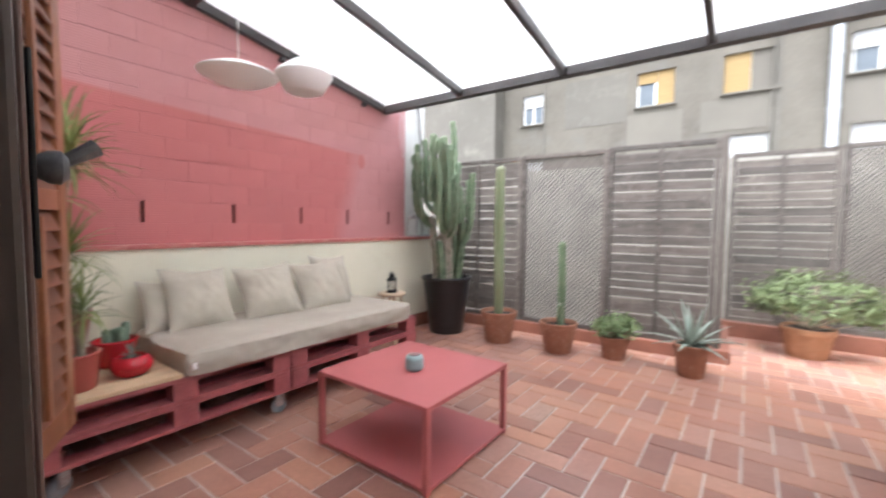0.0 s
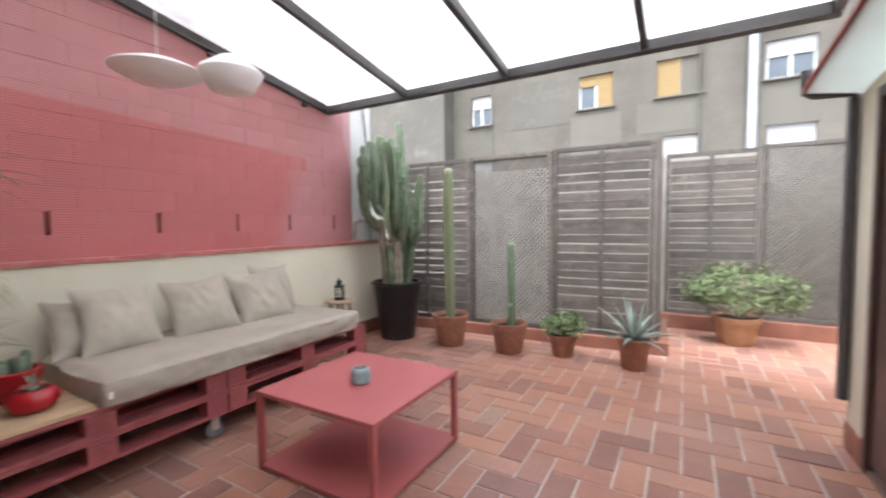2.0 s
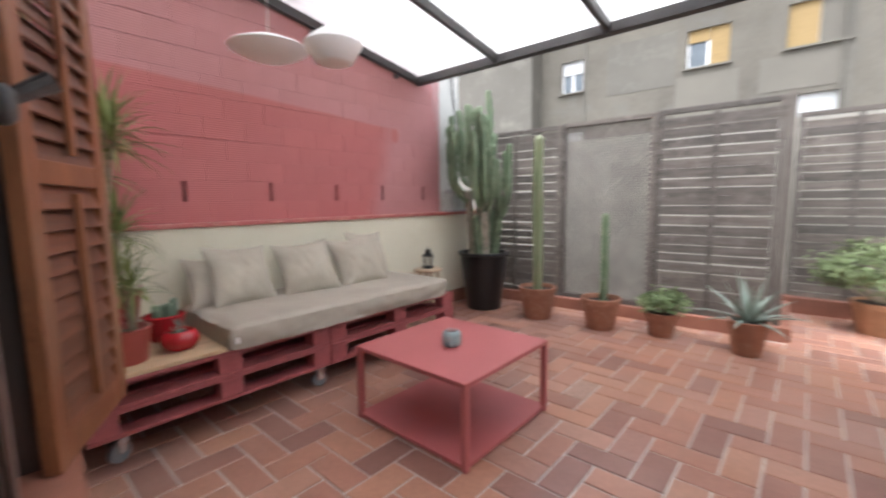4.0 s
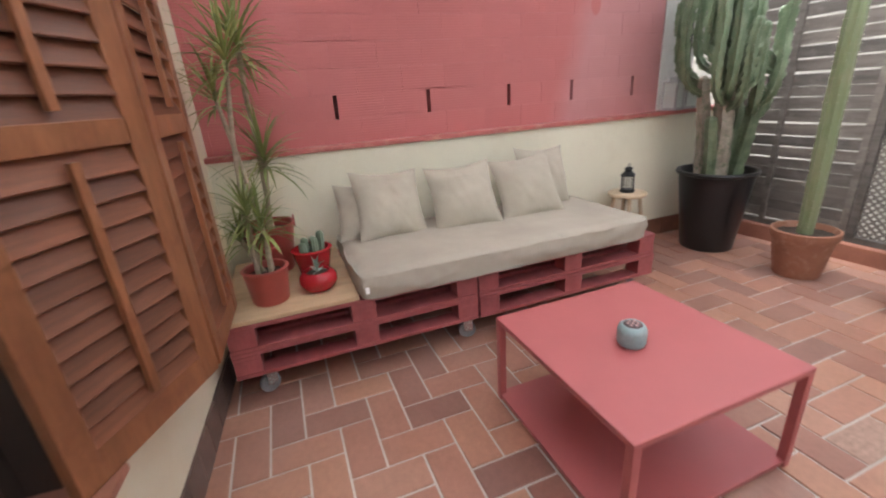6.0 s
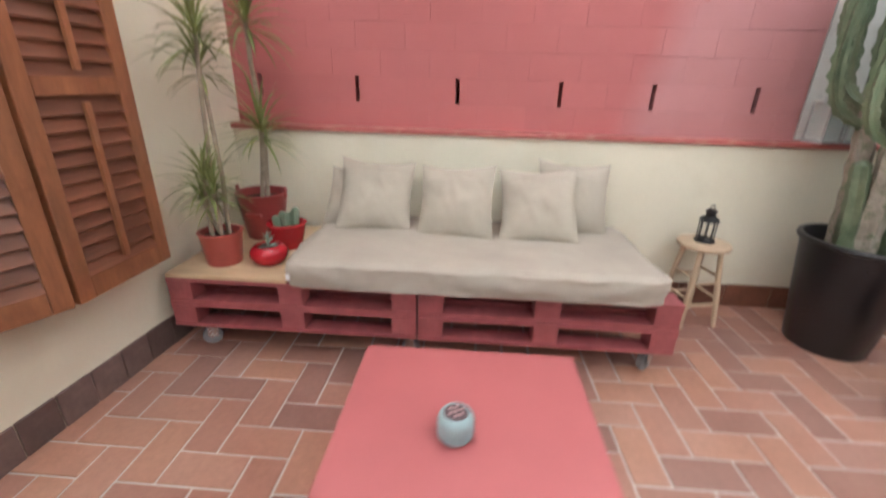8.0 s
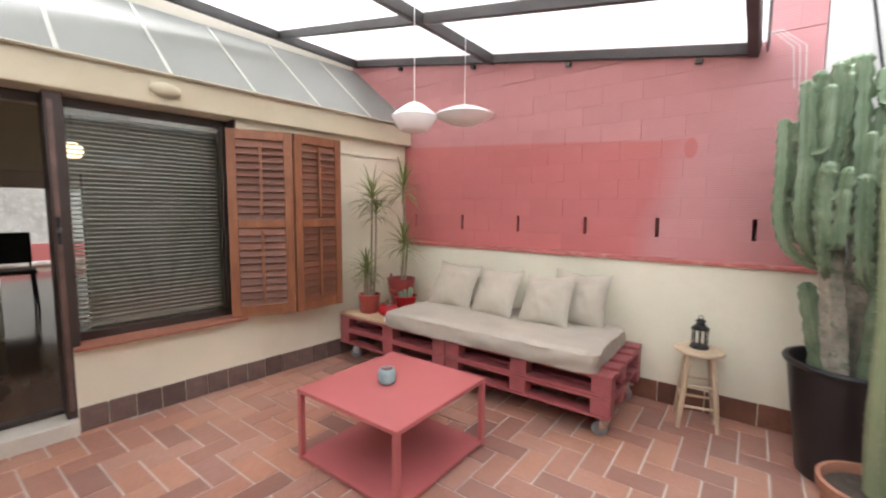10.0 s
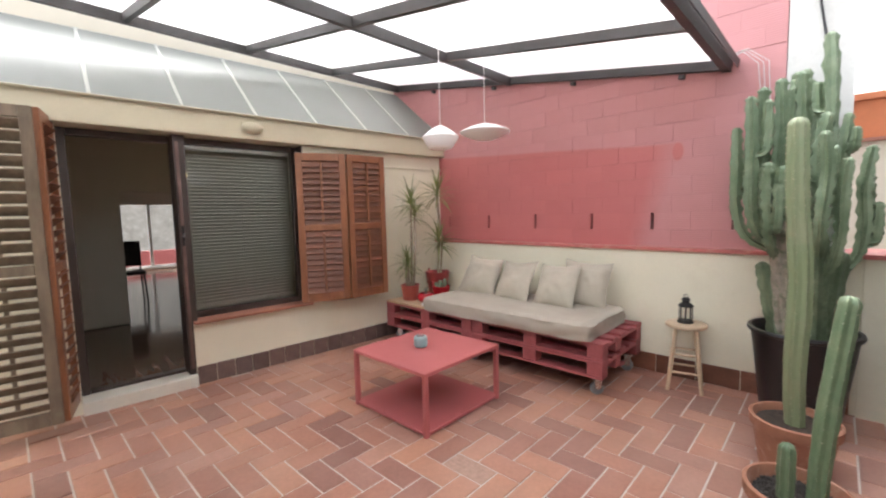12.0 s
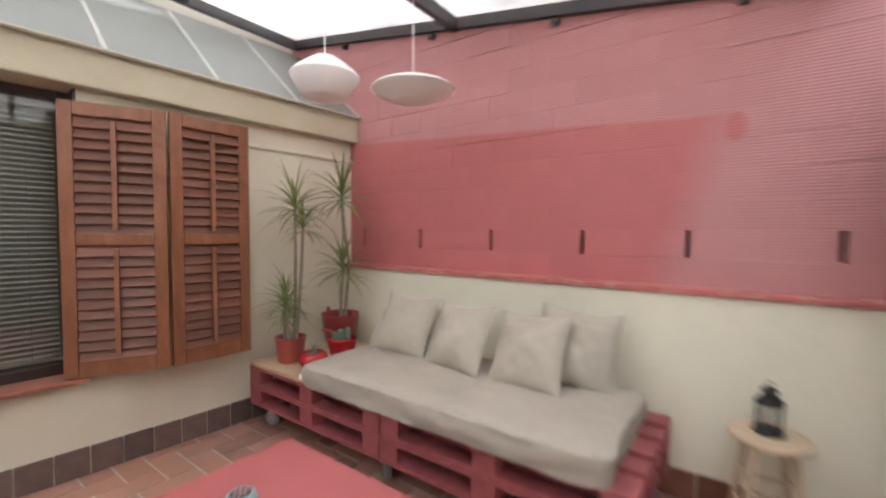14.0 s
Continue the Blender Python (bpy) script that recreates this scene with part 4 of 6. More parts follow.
def span(a, b_):
    """Pose in the house frame whose x runs from a to b, at the lower edge."""
    return HOUSE @ pose(a[0], a[1], a[2], 0, 0, math.degrees(math.atan2(b_[1] - a[1], b_[0] - a[0])))


SB, SH = WT + 0.004, 1.428
p0, p1, p2 = (-0.915, -0.012, SB), (-1.350, 0.175, SB), (-1.805, 0.160, SB)
shutter(span(p1, p0), math.dist(p0, p1) - 0.012, SH, shutter_wood, shutter_slat, "varnished brown louvred window shutter, folded half open")
shutter(span(p2, p1), math.dist(p1, p2) - 0.012, SH, shutter_wood, shutter_slat, "varnished brown louvred window shutter, folded back along the wall")
q0, q1, q2 = (0.735, -0.06, 0.10), (0.80, 0.33, 0.10), (1.22, 0.30, 0.10)
shutter(span(q1, q0), math.dist(q0, q1) - 0.012, 1.96, shutter_wood, shutter_slat, "tall brown louvred door shutter seen edge-on", 0.5, 0.072, 0.040, 42)
shutter(span(q2, q1) , math.dist(q1, q2) - 0.012, 1.96, weathered, weathered, "tall weathered grey-brown louvred door shutter, folded open", 0.5, 0.072, 0.040, 42)

# ---- living room behind the door ----
room = hs("floor_room", boxes((-3.6, 2.6, -9.2, -0.221, -0.1, FZ - 0.012)), room_floor, "polished dark wooden floor indoors", "floor")
hs("wall_room_left", boxes((2.3, 2.6, -9.2, -0.301, FZ, 2.45)), room_wall, "grey-green living room side wall", "wall")
hs("wall_room_right", boxes((-3.6, -3.3, -9.2, -0.301, FZ, 2.45)), room_wall, "grey-green living room side wall", "wall")
hs("wall_partition", boxes((0.20, 2.3, -2.65, -2.5, FZ, 2.45), (-3.3, -0.46, -2.65, -2.5, FZ, 2.45), (-0.46, 0.20, -2.649, -2.501, 1.72, 2.45)), room_wall, "grey-green painted partition with a dark doorway", "wall")
hs("wall_front_inside", boxes((-3.3, -1.0, -0.36, -0.301, FZ, 2.45), (0.72, 2.3, -0.36, -0.301, FZ, 2.45)), room_wall, "inner face of the front wall", "wall")
hs("ceiling_room", boxes((-3.6, 2.6, -9.2, -1.101, 2.45, 2.6), (-3.6, 2.6, -1.1, -0.36, 2.46, 2.6)), room_wall, "plain living room ceiling", "ceiling")
far = hs("wall_room_far", boxes((-3.3, -2.9, -9.2, -9.0, FZ, 2.45), (0.1, 2.3, -9.2, -9.0, FZ, 2.45), (-2.9, 0.1, -9.2, -9.0, 1.75, 2.45), (-2.9, 0.1, -9.2, -9.0, FZ, 0.14)), room_wall, "far living room wall with a bright window", "wall")
w3 = tagged(thing("window_3", HOUSE @ pose(-2.9, -9.1, 0.14), "bright far balcony window with white frames", "window"), kind="structure")
for k in range(4):
    part("window_frame", boxes((0.98 * k, 0.98 * k + 0.06, -0.03, 0.03, 0, 1.61)), white_frame, w3)
part("window_frame", boxes((0.061, 2.939, -0.029, 0.029, 0.001, 0.06)), white_frame, w3)
hs("balcony_wall", boxes((-4.0, 2.0, -10.4, -10.3, -0.2, 0.50)), brick_red, "red balcony parapet outside the far window", "wall")
hs("building_far", boxes((-12, 12, -22, -21.5, -3.6, 9)), back_wall_paint, "pale building across the street", "building")
ch = thing("desk_chair", HOUSE @ pose(0.04, -4.2, FZ - 0.012), "dark chair standing in the corridor indoors", "chair")
part("seat", boxes((-0.22, 0.22, -0.22, 0.22, 0.44, 0.49), bev=0.02), black_metal, ch)
part("backrest", boxes((-0.21, 0.21, -0.23, -0.19, 0.55, 0.95), bev=0.015), black_metal, ch)
for x in (-0.19, 0.19):
    for y in (-0.19, 0.19):
        bm = bmesh.new()
        tube(bm, [(x * 1.1, y * 1.1, 0), (x, y, 0.44)], 0.014, 8)
        part("leg", bm, black_metal, ch)
    bm = bmesh.new()
    tube(bm, [(x, -0.20, 0.44), (x, -0.215, 0.6)], 0.012, 8)
    part("upright", bm, black_metal, ch)
lp = thing("pendant_lamp", HOUSE @ pose(-0.28, -1.6, 1.86), "small round paper lamp hanging in the living room", "lamp")
bm = bmesh.new()
bmesh.ops.create_uvsphere(bm, u_segments=20, v_segments=12, radius=0.075)
glow, t, b = nodes_of("warm_lamp_paper")
b.inputs["Base Color"].default_value = (0.8, 0.7, 0.5, 1)
b.inputs["Emission Color"].default_value = (1.0, 0.75, 0.42, 1)
b.inputs["Emission Strength"].default_value = 0.6
part("shade", bm, glow, lp, "warm glowing paper globe", smooth=True)
bm = bmesh.new()
tube(bm, [(0, 0, 0.075), (0, 0, 0.595)], 0.003, 6)
part("cord", bm, black_metal, lp)

# ---- sofa of stacked pallets ----
PX, PY0, PZ, PH = -2.045, 0.657, 0.150, 0.130


def pallet(m, label):
    ob = thing("pallet", m, label, "pallet", "pallet sofa base")
    d, ln = 0.80, 1.197
    for k in range(5):
        w_ = 0.12 if k in (0, 2, 4) else 0.09
        x = -0.06 - (d - 0.12) * k / 4
        part("deck_board", boxes((x - w_ / 2, x + w_ / 2, 0.0, ln, PH - 0.021, PH - 0.001), bev=0.003), pallet_red, ob)
    for y in (0.0, ln / 2 - 0.06, ln - 0.12):
        part("cross_board", boxes((-d, 0.0, y + 0.001, y + 0.119, PH - 0.040, PH - 0.0215), bev=0.003), pallet_red, ob)
        for x in (-0.10, -d / 2 + 0.05, -d + 0.10):
            part("block", boxes((x, x + 0.098, y + 0.002, y + 0.118, 0.0185, PH - 0.0405), bev=0.004) if x > -0.5 else boxes((-d + 0.002, -d + 0.10, y + 0.002, y + 0.118, 0.0185, PH - 0.0405), bev=0.004), pallet_red, ob)
    for x0, x1 in ((-0.10, 0.0), (-d / 2 - 0.05, -d / 2 + 0.05), (-d, -d + 0.10)):
        part("bottom_board", boxes((x0, x1, 0.001, ln - 0.001, 0.0, 0.018), bev=0.003), pallet_red, ob)
    return ob


pa = pallet(pose(PX, PY0, PZ), "red painted wooden pallet forming the sofa base")
copy_thing(pa, pose(PX, PY0, PZ + PH))
copy_thing(pa, pose(PX + 0.004, PY0 + 1.203, PZ))
copy_thing(pa, pose(PX - 0.003, PY0 + 1.203, PZ + PH))


def caster(m):
    ob = thing("caster_wheel", m, "grey swivel caster wheel under the pallet sofa", "caster", "sofa casters")
    bm = bmesh.new()
    lathe(bm, [(0.0, -0.014), (0.020, -0.014), (0.024, -0.017), (0.042, -0.017), (0.048, -0.011), (0.048, 0.011), (0.042, 0.017), (0.024, 0.017), (0.020, 0.014), (0.0, 0.014)], 24)
    for v in bm.verts:
        v.co = Vector((v.co.z, v.co.x, v.co.y + 0.048))
    part("wheel", bm, rubber_grey, ob, smooth=True)
    bm = bmesh.new()
    for x in (-0.027, 0.024):
        box(bm, x, x + 0.003, -0.018, 0.03, 0.05, 0.13)
    box(bm, -0.027, 0.027, -0.03, 0.05, 0.1301, 0.136)
    box(bm, -0.045, 0.045, -0.035, 0.055, 0.1362, 0.1495)
    tube(bm, [(-0.032, 0, 0.054), (0.032, 0, 0.054)], 0.008, 8)
    part("fork", bm, chrome, ob)
    return ob


c0 = caster(pose(PX - 0.09, PY0 + 0.12, 0, 0, 0, 25))
for x, y, a in ((PX - 0.09, PY0 + 1.16, -20), (PX - 0.09, PY0 + 2.32, 40), (PX - 0.70, PY0 + 0.12, 70), (PX - 0.70, PY0 + 2.32, 10), (PX - 0.70, PY0 + 1.2, -50)):
    copy_thing(c0, pose(x, y, 0, 0, 0, a))

TOP = PZ + 2 * PH
wt = thing("wooden_side_shelf", pose(PX, PY0 + 0.003, TOP + 0.0005), "pale pine board laid on the end of the pallet sofa", "shelf")
for k in range(3):
    part("board", boxes((-0.785 + 0.262 * k, -0.785 + 0.262 * k + 0.26, 0.0, 0.583 + 0.004 * (k % 2), 0.0, 0.020), bev=0.002), pine, wt)

mt = thing("mattress", pose(PX, PY0 + 0.60, TOP), "long mattress in a greyish beige linen cover on pallets", "mattress")
MX, MY, MH = 0.745, 1.70, 0.135
bm = bmesh.new()
bmesh.ops.create_grid(bm, x_segments=40, y_segments=84, size=0.5)
for v in bm.verts:
    x, y = v.co.x * MX, v.co.y * MY
    v.co = Vector((x, y, 0))
ret = bmesh.ops.extrude_face_region(bm, geom=bm.faces[:])
for g_ in ret["geom"]:
    if isinstance(g_, bmesh.types.BMVert):
        g_.co.z += MH
bmesh.ops.subdivide_edges(bm, edges=[e for e in bm.edges if abs(e.verts[0].co.z - e.verts[1].co.z) > 0.1], cuts=6)
for v in bm.verts:
    x, y, z = v.co
    k = z / MH
    ex, ey = abs(x) / (MX / 2), abs(y) / (MY / 2)
    e = max(ex, ey)
    bulge = 0.010 * math.sin(math.pi * k)
    if e > 0.999:
        n_ = noise.noise(Vector((x * 5, y * 5, z * 9)))
        wr = 0.020 * n_ + 0.009 * noise.noise(Vector((x * 16, y * 16, z * 30)))
        if ex > 0.999:
            v.co.x += math.copysign(bulge + wr, x)
        if ey > 0.999:
            v.co.y += math.copysign(bulge + wr, y)
    if k > 0.99:
        rim = max(0.0, e - 0.93) / 0.07
        v.co.z -= 0.022 * rim ** 2
        v.co.z += 0.006 * noise.noise(Vector((x * 4, y * 3, 2))) + 0.002 * noise.noise(Vector((x * 15, y * 15, 5)))
    if k < 0.01:
        v.co.z += 0.004
    corner = max(0.0, ex + ey - 1.86) / 0.14
    v.co.x *= 1 - 0.05 * corner ** 2
    v.co.y *= 1 - 0.022 * corner ** 2
me_m = part("cover", bm, fabric_mat, mt, smooth=True)
me_m.location = (-MX / 2 + 0.035, MY / 2 + 0.0, 0.001)
part("tag", boxes((0.046, 0.049, 0.012, 0.030, 0.045, 0.075)), lamp_white, mt, "small white sewn-in tag")


def pillow(m, size, seed, label, thick=0.13):
    r = random.Random(seed)
    bm = bmesh.new()
    N_ = 26
    grid = {}
    off = Vector((r.uniform(0, 50), r.uniform(0, 50), r.uniform(0, 50)))
    for s in (1, -1):
        for i in range(N_ + 1):
            for j in range(N_ + 1):
                u, v = 2 * i / N_ - 1, 2 * j / N_ - 1
                edge = i in (0, N_) or j in (0, N_)
                if edge and s == -1:
                    grid[s, i, j] = grid[1, i, j]
                    continue
                full = max(0.0, (1 - u * u)) ** 0.62 * max(0.0, (1 - v * v)) ** 0.62 * 1.12
                pull = 1 - 0.085 * (1 - abs(u * v) ** 2) * (max(abs(u), abs(v)) ** 3)
                p = Vector((u * size / 2 * pull, 0, v * size / 2 * pull))
                nz = noise.noise(p * 6 + off) * 0.016 + noise.noise(p * 15 + off) * 0.009 + abs(noise.noise(Vector((p.x * 22 + p.z * 9, 3.0, p.z * 6)) + off)) * 0.008
                p.y = s * (thick / 2 * full + nz * full)
                # sag towards the bottom
                p.z -= 0.012 * (1 - u * u) * (1 if v > 0.6 else 0)
                grid[s, i, j] = bm.verts.new(p)
    for s in (1, -1):
        for i in range(N_):
            for j in range(N_):
                q = [grid[s, i, j], grid[s, i + 1, j], grid[s, i + 1, j + 1], grid[s, i, j + 1]]
                bm.faces.new(q if s == 1 else q[::-1])
    ob = thing("pillow", m, label, "pillow", "sofa pillows")
    part("cushion", bm, fabric, ob, smooth=True)
    return ob


SZ = 0.415
MT = TOP + MH - 0.004


def prop(y, x, lean, turn, roll, seed, label, size=SZ):
    # foot of the pillow at x, leaning back towards the wall
    m = pose(x, y, MT, 0, 0, 90 + turn) @ pose(0, 0, 0, -lean, 0, 0) @ pose(0, 0, size / 2 - 0.012, 0, roll, 0)
    pillow(m, size, seed, label)


prop(1.44, -2.56, 36, 0, 3, 21, "beige linen pillow tucked behind another one", 0.36)
prop(1.57, -2.50, 29, 6, 4, 22, "square beige linen pillow leaning on the sofa wall")
prop(1.99, -2.44, 31, -10, -4, 23, "square beige linen pillow leaning on the sofa wall")
prop(2.43, -2.43, 31, -8, -5, 24, "square beige linen pillow leaning forward")
prop(2.66, -2.58, 21, 8, 4, 25, "beige linen pillow standing against the wall")

# ---- coffee table ----
tb = thing("coffee_table", pose(-1.243, 2.098, 0), "low square red metal coffee table with a lower shelf", "coffee table")
hx, hy, tz = 0.375, 0.368, 0.405
part("tabletop", boxes((-hx, hx, -hy, hy, tz - 0.022, tz), bev=0.003), table_red, tb)
part("lower_shelf", boxes((-hx + 0.004, hx - 0.004, -hy + 0.004, hy - 0.004, 0.012, 0.030), bev=0.002), table_red, tb)
for sx in (-1, 1):
    for sy in (-1, 1):
        part("leg", boxes((sx * (hx - 0.015) - 0.0145, sx * (hx - 0.015) + 0.0145, sy * (hy - 0.015) - 0.0145, sy * (hy - 0.015) + 0.0145, 0.0, tz - 0.0225), bev=0.002), table_red, tb)
jr = thing("ceramic_jar", pose(-1.222, 2.062, tz), "small pale blue woven-pattern ceramic jar on the table", "jar")
bm = bmesh.new()
lathe(bm, [(0, 0), (0.036, 0.0), (0.044, 0.006), (0.048, 0.013)] + [(0.0485, 0.013 + 0.0045 * k) for k in range(1, 12)] + [(0.047, 0.068), (0.043, 0.077), (0.036, 0.083), (0.033, 0.0825), (0.033, 0.080), (0, 0.080)], 72)
for v in bm.verts:
    # woven relief round the belly
    if 0.014 < v.co.z < 0.066:
        k = 1 + 0.030 * math.sin(math.atan2(v.co.y, v.co.x) * 18 + (math.pi / 2 if int(v.co.z / 0.009) % 2 else -math.pi / 2))
        v.co.x *= k
        v.co.y *= k
part("body", bm, jar_blue, jr, smooth=True)
bm = bmesh.new()
lathe(bm, [(0.0, 0.086), (0.024, 0.0855), (0.034, 0.081), (0.0, 0.0805)], 24)
part("lid", bm, jar_dark, jr, "dark lid with a pale pinkish mosaic")
pink = surface("pinkish_mosaic", (0.52, 0.33, 0.33), 0.6)
for k in range(7):
    a = k * math.tau / 6
    q = 0.0 if k == 6 else 0.017
    part("mosaic_chip", boxes((q * math.cos(a) - 0.0045, q * math.cos(a) + 0.0045, q * math.sin(a) - 0.0045, q * math.sin(a) + 0.0045, 0.0845, 0.0875), bev=0.001, seg=1), pink, jr)

# ---- stool and lanterns ----
st = thing("stool", pose(-2.675, 3.43, 0, 0, 0, 12), "small round pale wooden stool beside the sofa", "stool")
bm = bmesh.new()
lathe(bm, [(0, 0.470), (0.125, 0.470), (0.138, 0.476), (0.142, 0.486), (0.138, 0.497), (0.125, 0.502), (0, 0.502)], 36)
part("seat", bm, stool_wood, st, smooth=True)
legs = []
for k in range(4):
    a = radians(45 + 90 * k)
    f_, h_ = Vector((0.156 * math.cos(a), 0.156 * math.sin(a), 0)), Vector((0.09 * math.cos(a), 0.09 * math.sin(a), 0.472))
    legs.append((f_, h_))
    bm = bmesh.new()
    tube(bm, [f_, f_.lerp(h_, 0.5), h_], 0.015, 10, [0.85, 1.1, 1.0])
    part("leg", bm, stool_wood, st, smooth=True)
for k in range(4):
    a, c = legs[k], legs[(k + 1) % 4]
    for s_ in ((0.30, 0.58) if k % 2 else (0.38, 0.66)):
        bm = bmesh.new()
        tube(bm, [a[0].lerp(a[1], s_), c[0].lerp(c[1], s_)], 0.009, 8)
        part("stretcher", bm, stool_wood, st, smooth=True)

la = thing("candle_lantern", pose(-2.675, 3.425, 0.502, 0, 0, 10) @ Matrix.Scale(1.08, 4), "small black metal candle lantern standing on the stool", "lantern")
bm = bmesh.new()
lathe(bm, [(0, 0), (0.050, 0.0), (0.052, 0.008), (0.044, 0.016), (0.040, 0.020), (0, 0.020)], 8)
part("base", bm, black_metal, la)
bm = bmesh.new()
lathe(bm, [(0, 0.112), (0.046, 0.112), (0.050, 0.118), (0.036, 0.134), (0.024, 0.142), (0.022, 0.158), (0.030, 0.162), (0.018, 0.174), (0, 0.176)], 8)
part("lid", bm, black_metal, la)
for k in range(8):
    a = radians(45 * k)
    bm = bmesh.new()
    tube(bm, [(0.040 * math.cos(a), 0.040 * math.sin(a), 0.018), (0.040 * math.cos(a), 0.040 * math.sin(a), 0.113)], 0.003, 6)
    part("bar", bm, black_metal, la)
bm = bmesh.new()
tube(bm, [(0, 0.012 * math.cos(radians(a)), 0.186 + 0.012 * math.sin(radians(a))) for a in range(-80, 261, 20)], 0.002, 6)
part("ring", bm, black_metal, la)

lg = thing("wall_lantern", pose(-2.89, 4.03, LEDGE + 0.002, 0, 0, 12), "grey metal and glass lantern standing on the wall ledge", "lantern")
part("base", boxes((-0.062, 0.062, -0.062, 0.062, 0, 0.018), bev=0.003), lantern_grey, lg)
part("lid", boxes((-0.062, 0.062, -0.062, 0.062, 0.205, 0.222), (-0.03, 0.03, -0.03, 0.03, 0.2225, 0.25), bev=0.003), lantern_grey, lg)
for sx in (-1, 1):
    for sy in (-1, 1):
        part("post", boxes((sx * 0.054 - 0.005, sx * 0.054 + 0.005, sy * 0.054 - 0.005, sy * 0.054 + 0.005, 0.0185, 0.2045)), lantern_grey, lg)
for q in ((-0.048, 0.048, 0.052, 0.054), (-0.048, 0.048, -0.054, -0.052)):
    part("pane", boxes((q[0], q[1], q[2], q[3], 0.0185, 0.2045)), greenish_glass, lg)
    part("pane", boxes((q[2], q[3], q[0], q[1], 0.0185, 0.2045)), greenish_glass, lg)
copy_thing(lg, pose(-2.885, 4.185, LEDGE + 0.006, 0, 0, -14))

# ---- hanging lamps ----


def hanging_lamp(x, y, z, prof, label):
    ob = thing("hanging_lamp", pose(x, y, z), label, "lamp", "hanging lamps")
    bm = bmesh.new()
    lathe(bm, prof, 40)
    part("shade", bm, lamp_white, ob, smooth=True)
    zc = roof_z(y) - z + 0.071
    bm = bmesh.new()
    tube(bm, [(0, 0, prof[-1][1]), (0, 0, zc)], 0.003, 6)
    part("cord", bm, lamp_white, ob)


hanging_lamp(-1.782, 1.78, 1.993, [(0, -0.095), (0.075, -0.095), (0.10, -0.085), (0.150, -0.005), (0.152, 0.005), (0.14, 0.02), (0.085, 0.062), (0.05, 0.085), (0.012, 0.10), (0.0, 0.10)], "white conical hanging lamp shade with a deep bowl")
hanging_lamp(-2.423, 1.755, 2.121, [(0, -0.072), (0.09, -0.070), (0.15, -0.05), (0.225, -0.012), (0.238, 0.0), (0.225, 0.012), (0.14, 0.048), (0.05, 0.075), (0.012, 0.085), (0.0, 0.085)], "white flat saucer-shaped hanging lamp shade")

# ---- pots and plants ----


def pot_profile(rt, rb, h, rim=0.03, lip=0.012, wall=0.012, fill=0.03):
    return [(0, 0), (rb, 0), (rb + 0.004, 0.006), (rt - lip, h - rim), (rt, h - rim + 0.004), (rt + 0.003, h - 0.004), (rt - 0.002, h), (rt - wall, h), (rt - wall - 0.004, h - 0.01), (rt - wall - 0.01, h - fill - 0.02), (0, h - fill - 0.02)]


def pot(ob, rt, rb, h, material, rim=0.03, lip=0.012, fill=0.03, soil_mat=None, label=""):
    bm = bmesh.new()
    lathe(bm, pot_profile(rt, rb, h, rim, lip, fill=fill), 44)
    part("pot", bm, material, ob, label, smooth=True)
    bm = bmesh.new()
    rs = rt - 0.026
    n, m_ = 9, 30
    rings = []
    for i in range(n + 1):
        r_ = rs * i / n
        if i == 0:
            rings.append([bm.verts.new((0, 0, h - fill + 0.006))])
        else:
            rings.append([bm.verts.new((r_ * math.cos(6.2832 * k / m_), r_ * math.sin(6.2832 * k / m_), h - fill + 0.008 * noise.noise(Vector((r_ * 40 * math.cos(6.2832 * k / m_), r_ * 40 * math.sin(6.2832 * k / m_), h * 9))))) for k in range(m_)])
    for a, c in zip(rings, rings[1:]):
        for k in range(m_):
            j = (k + 1) % m_
            if len(a) == 1:
                bm.faces.new((a[0], c[k], c[j]))
            else:
                bm.faces.new((a[k], c[k], c[j], a[j]))
    part("soil", bm, soil_mat or soil, ob, smooth=True)


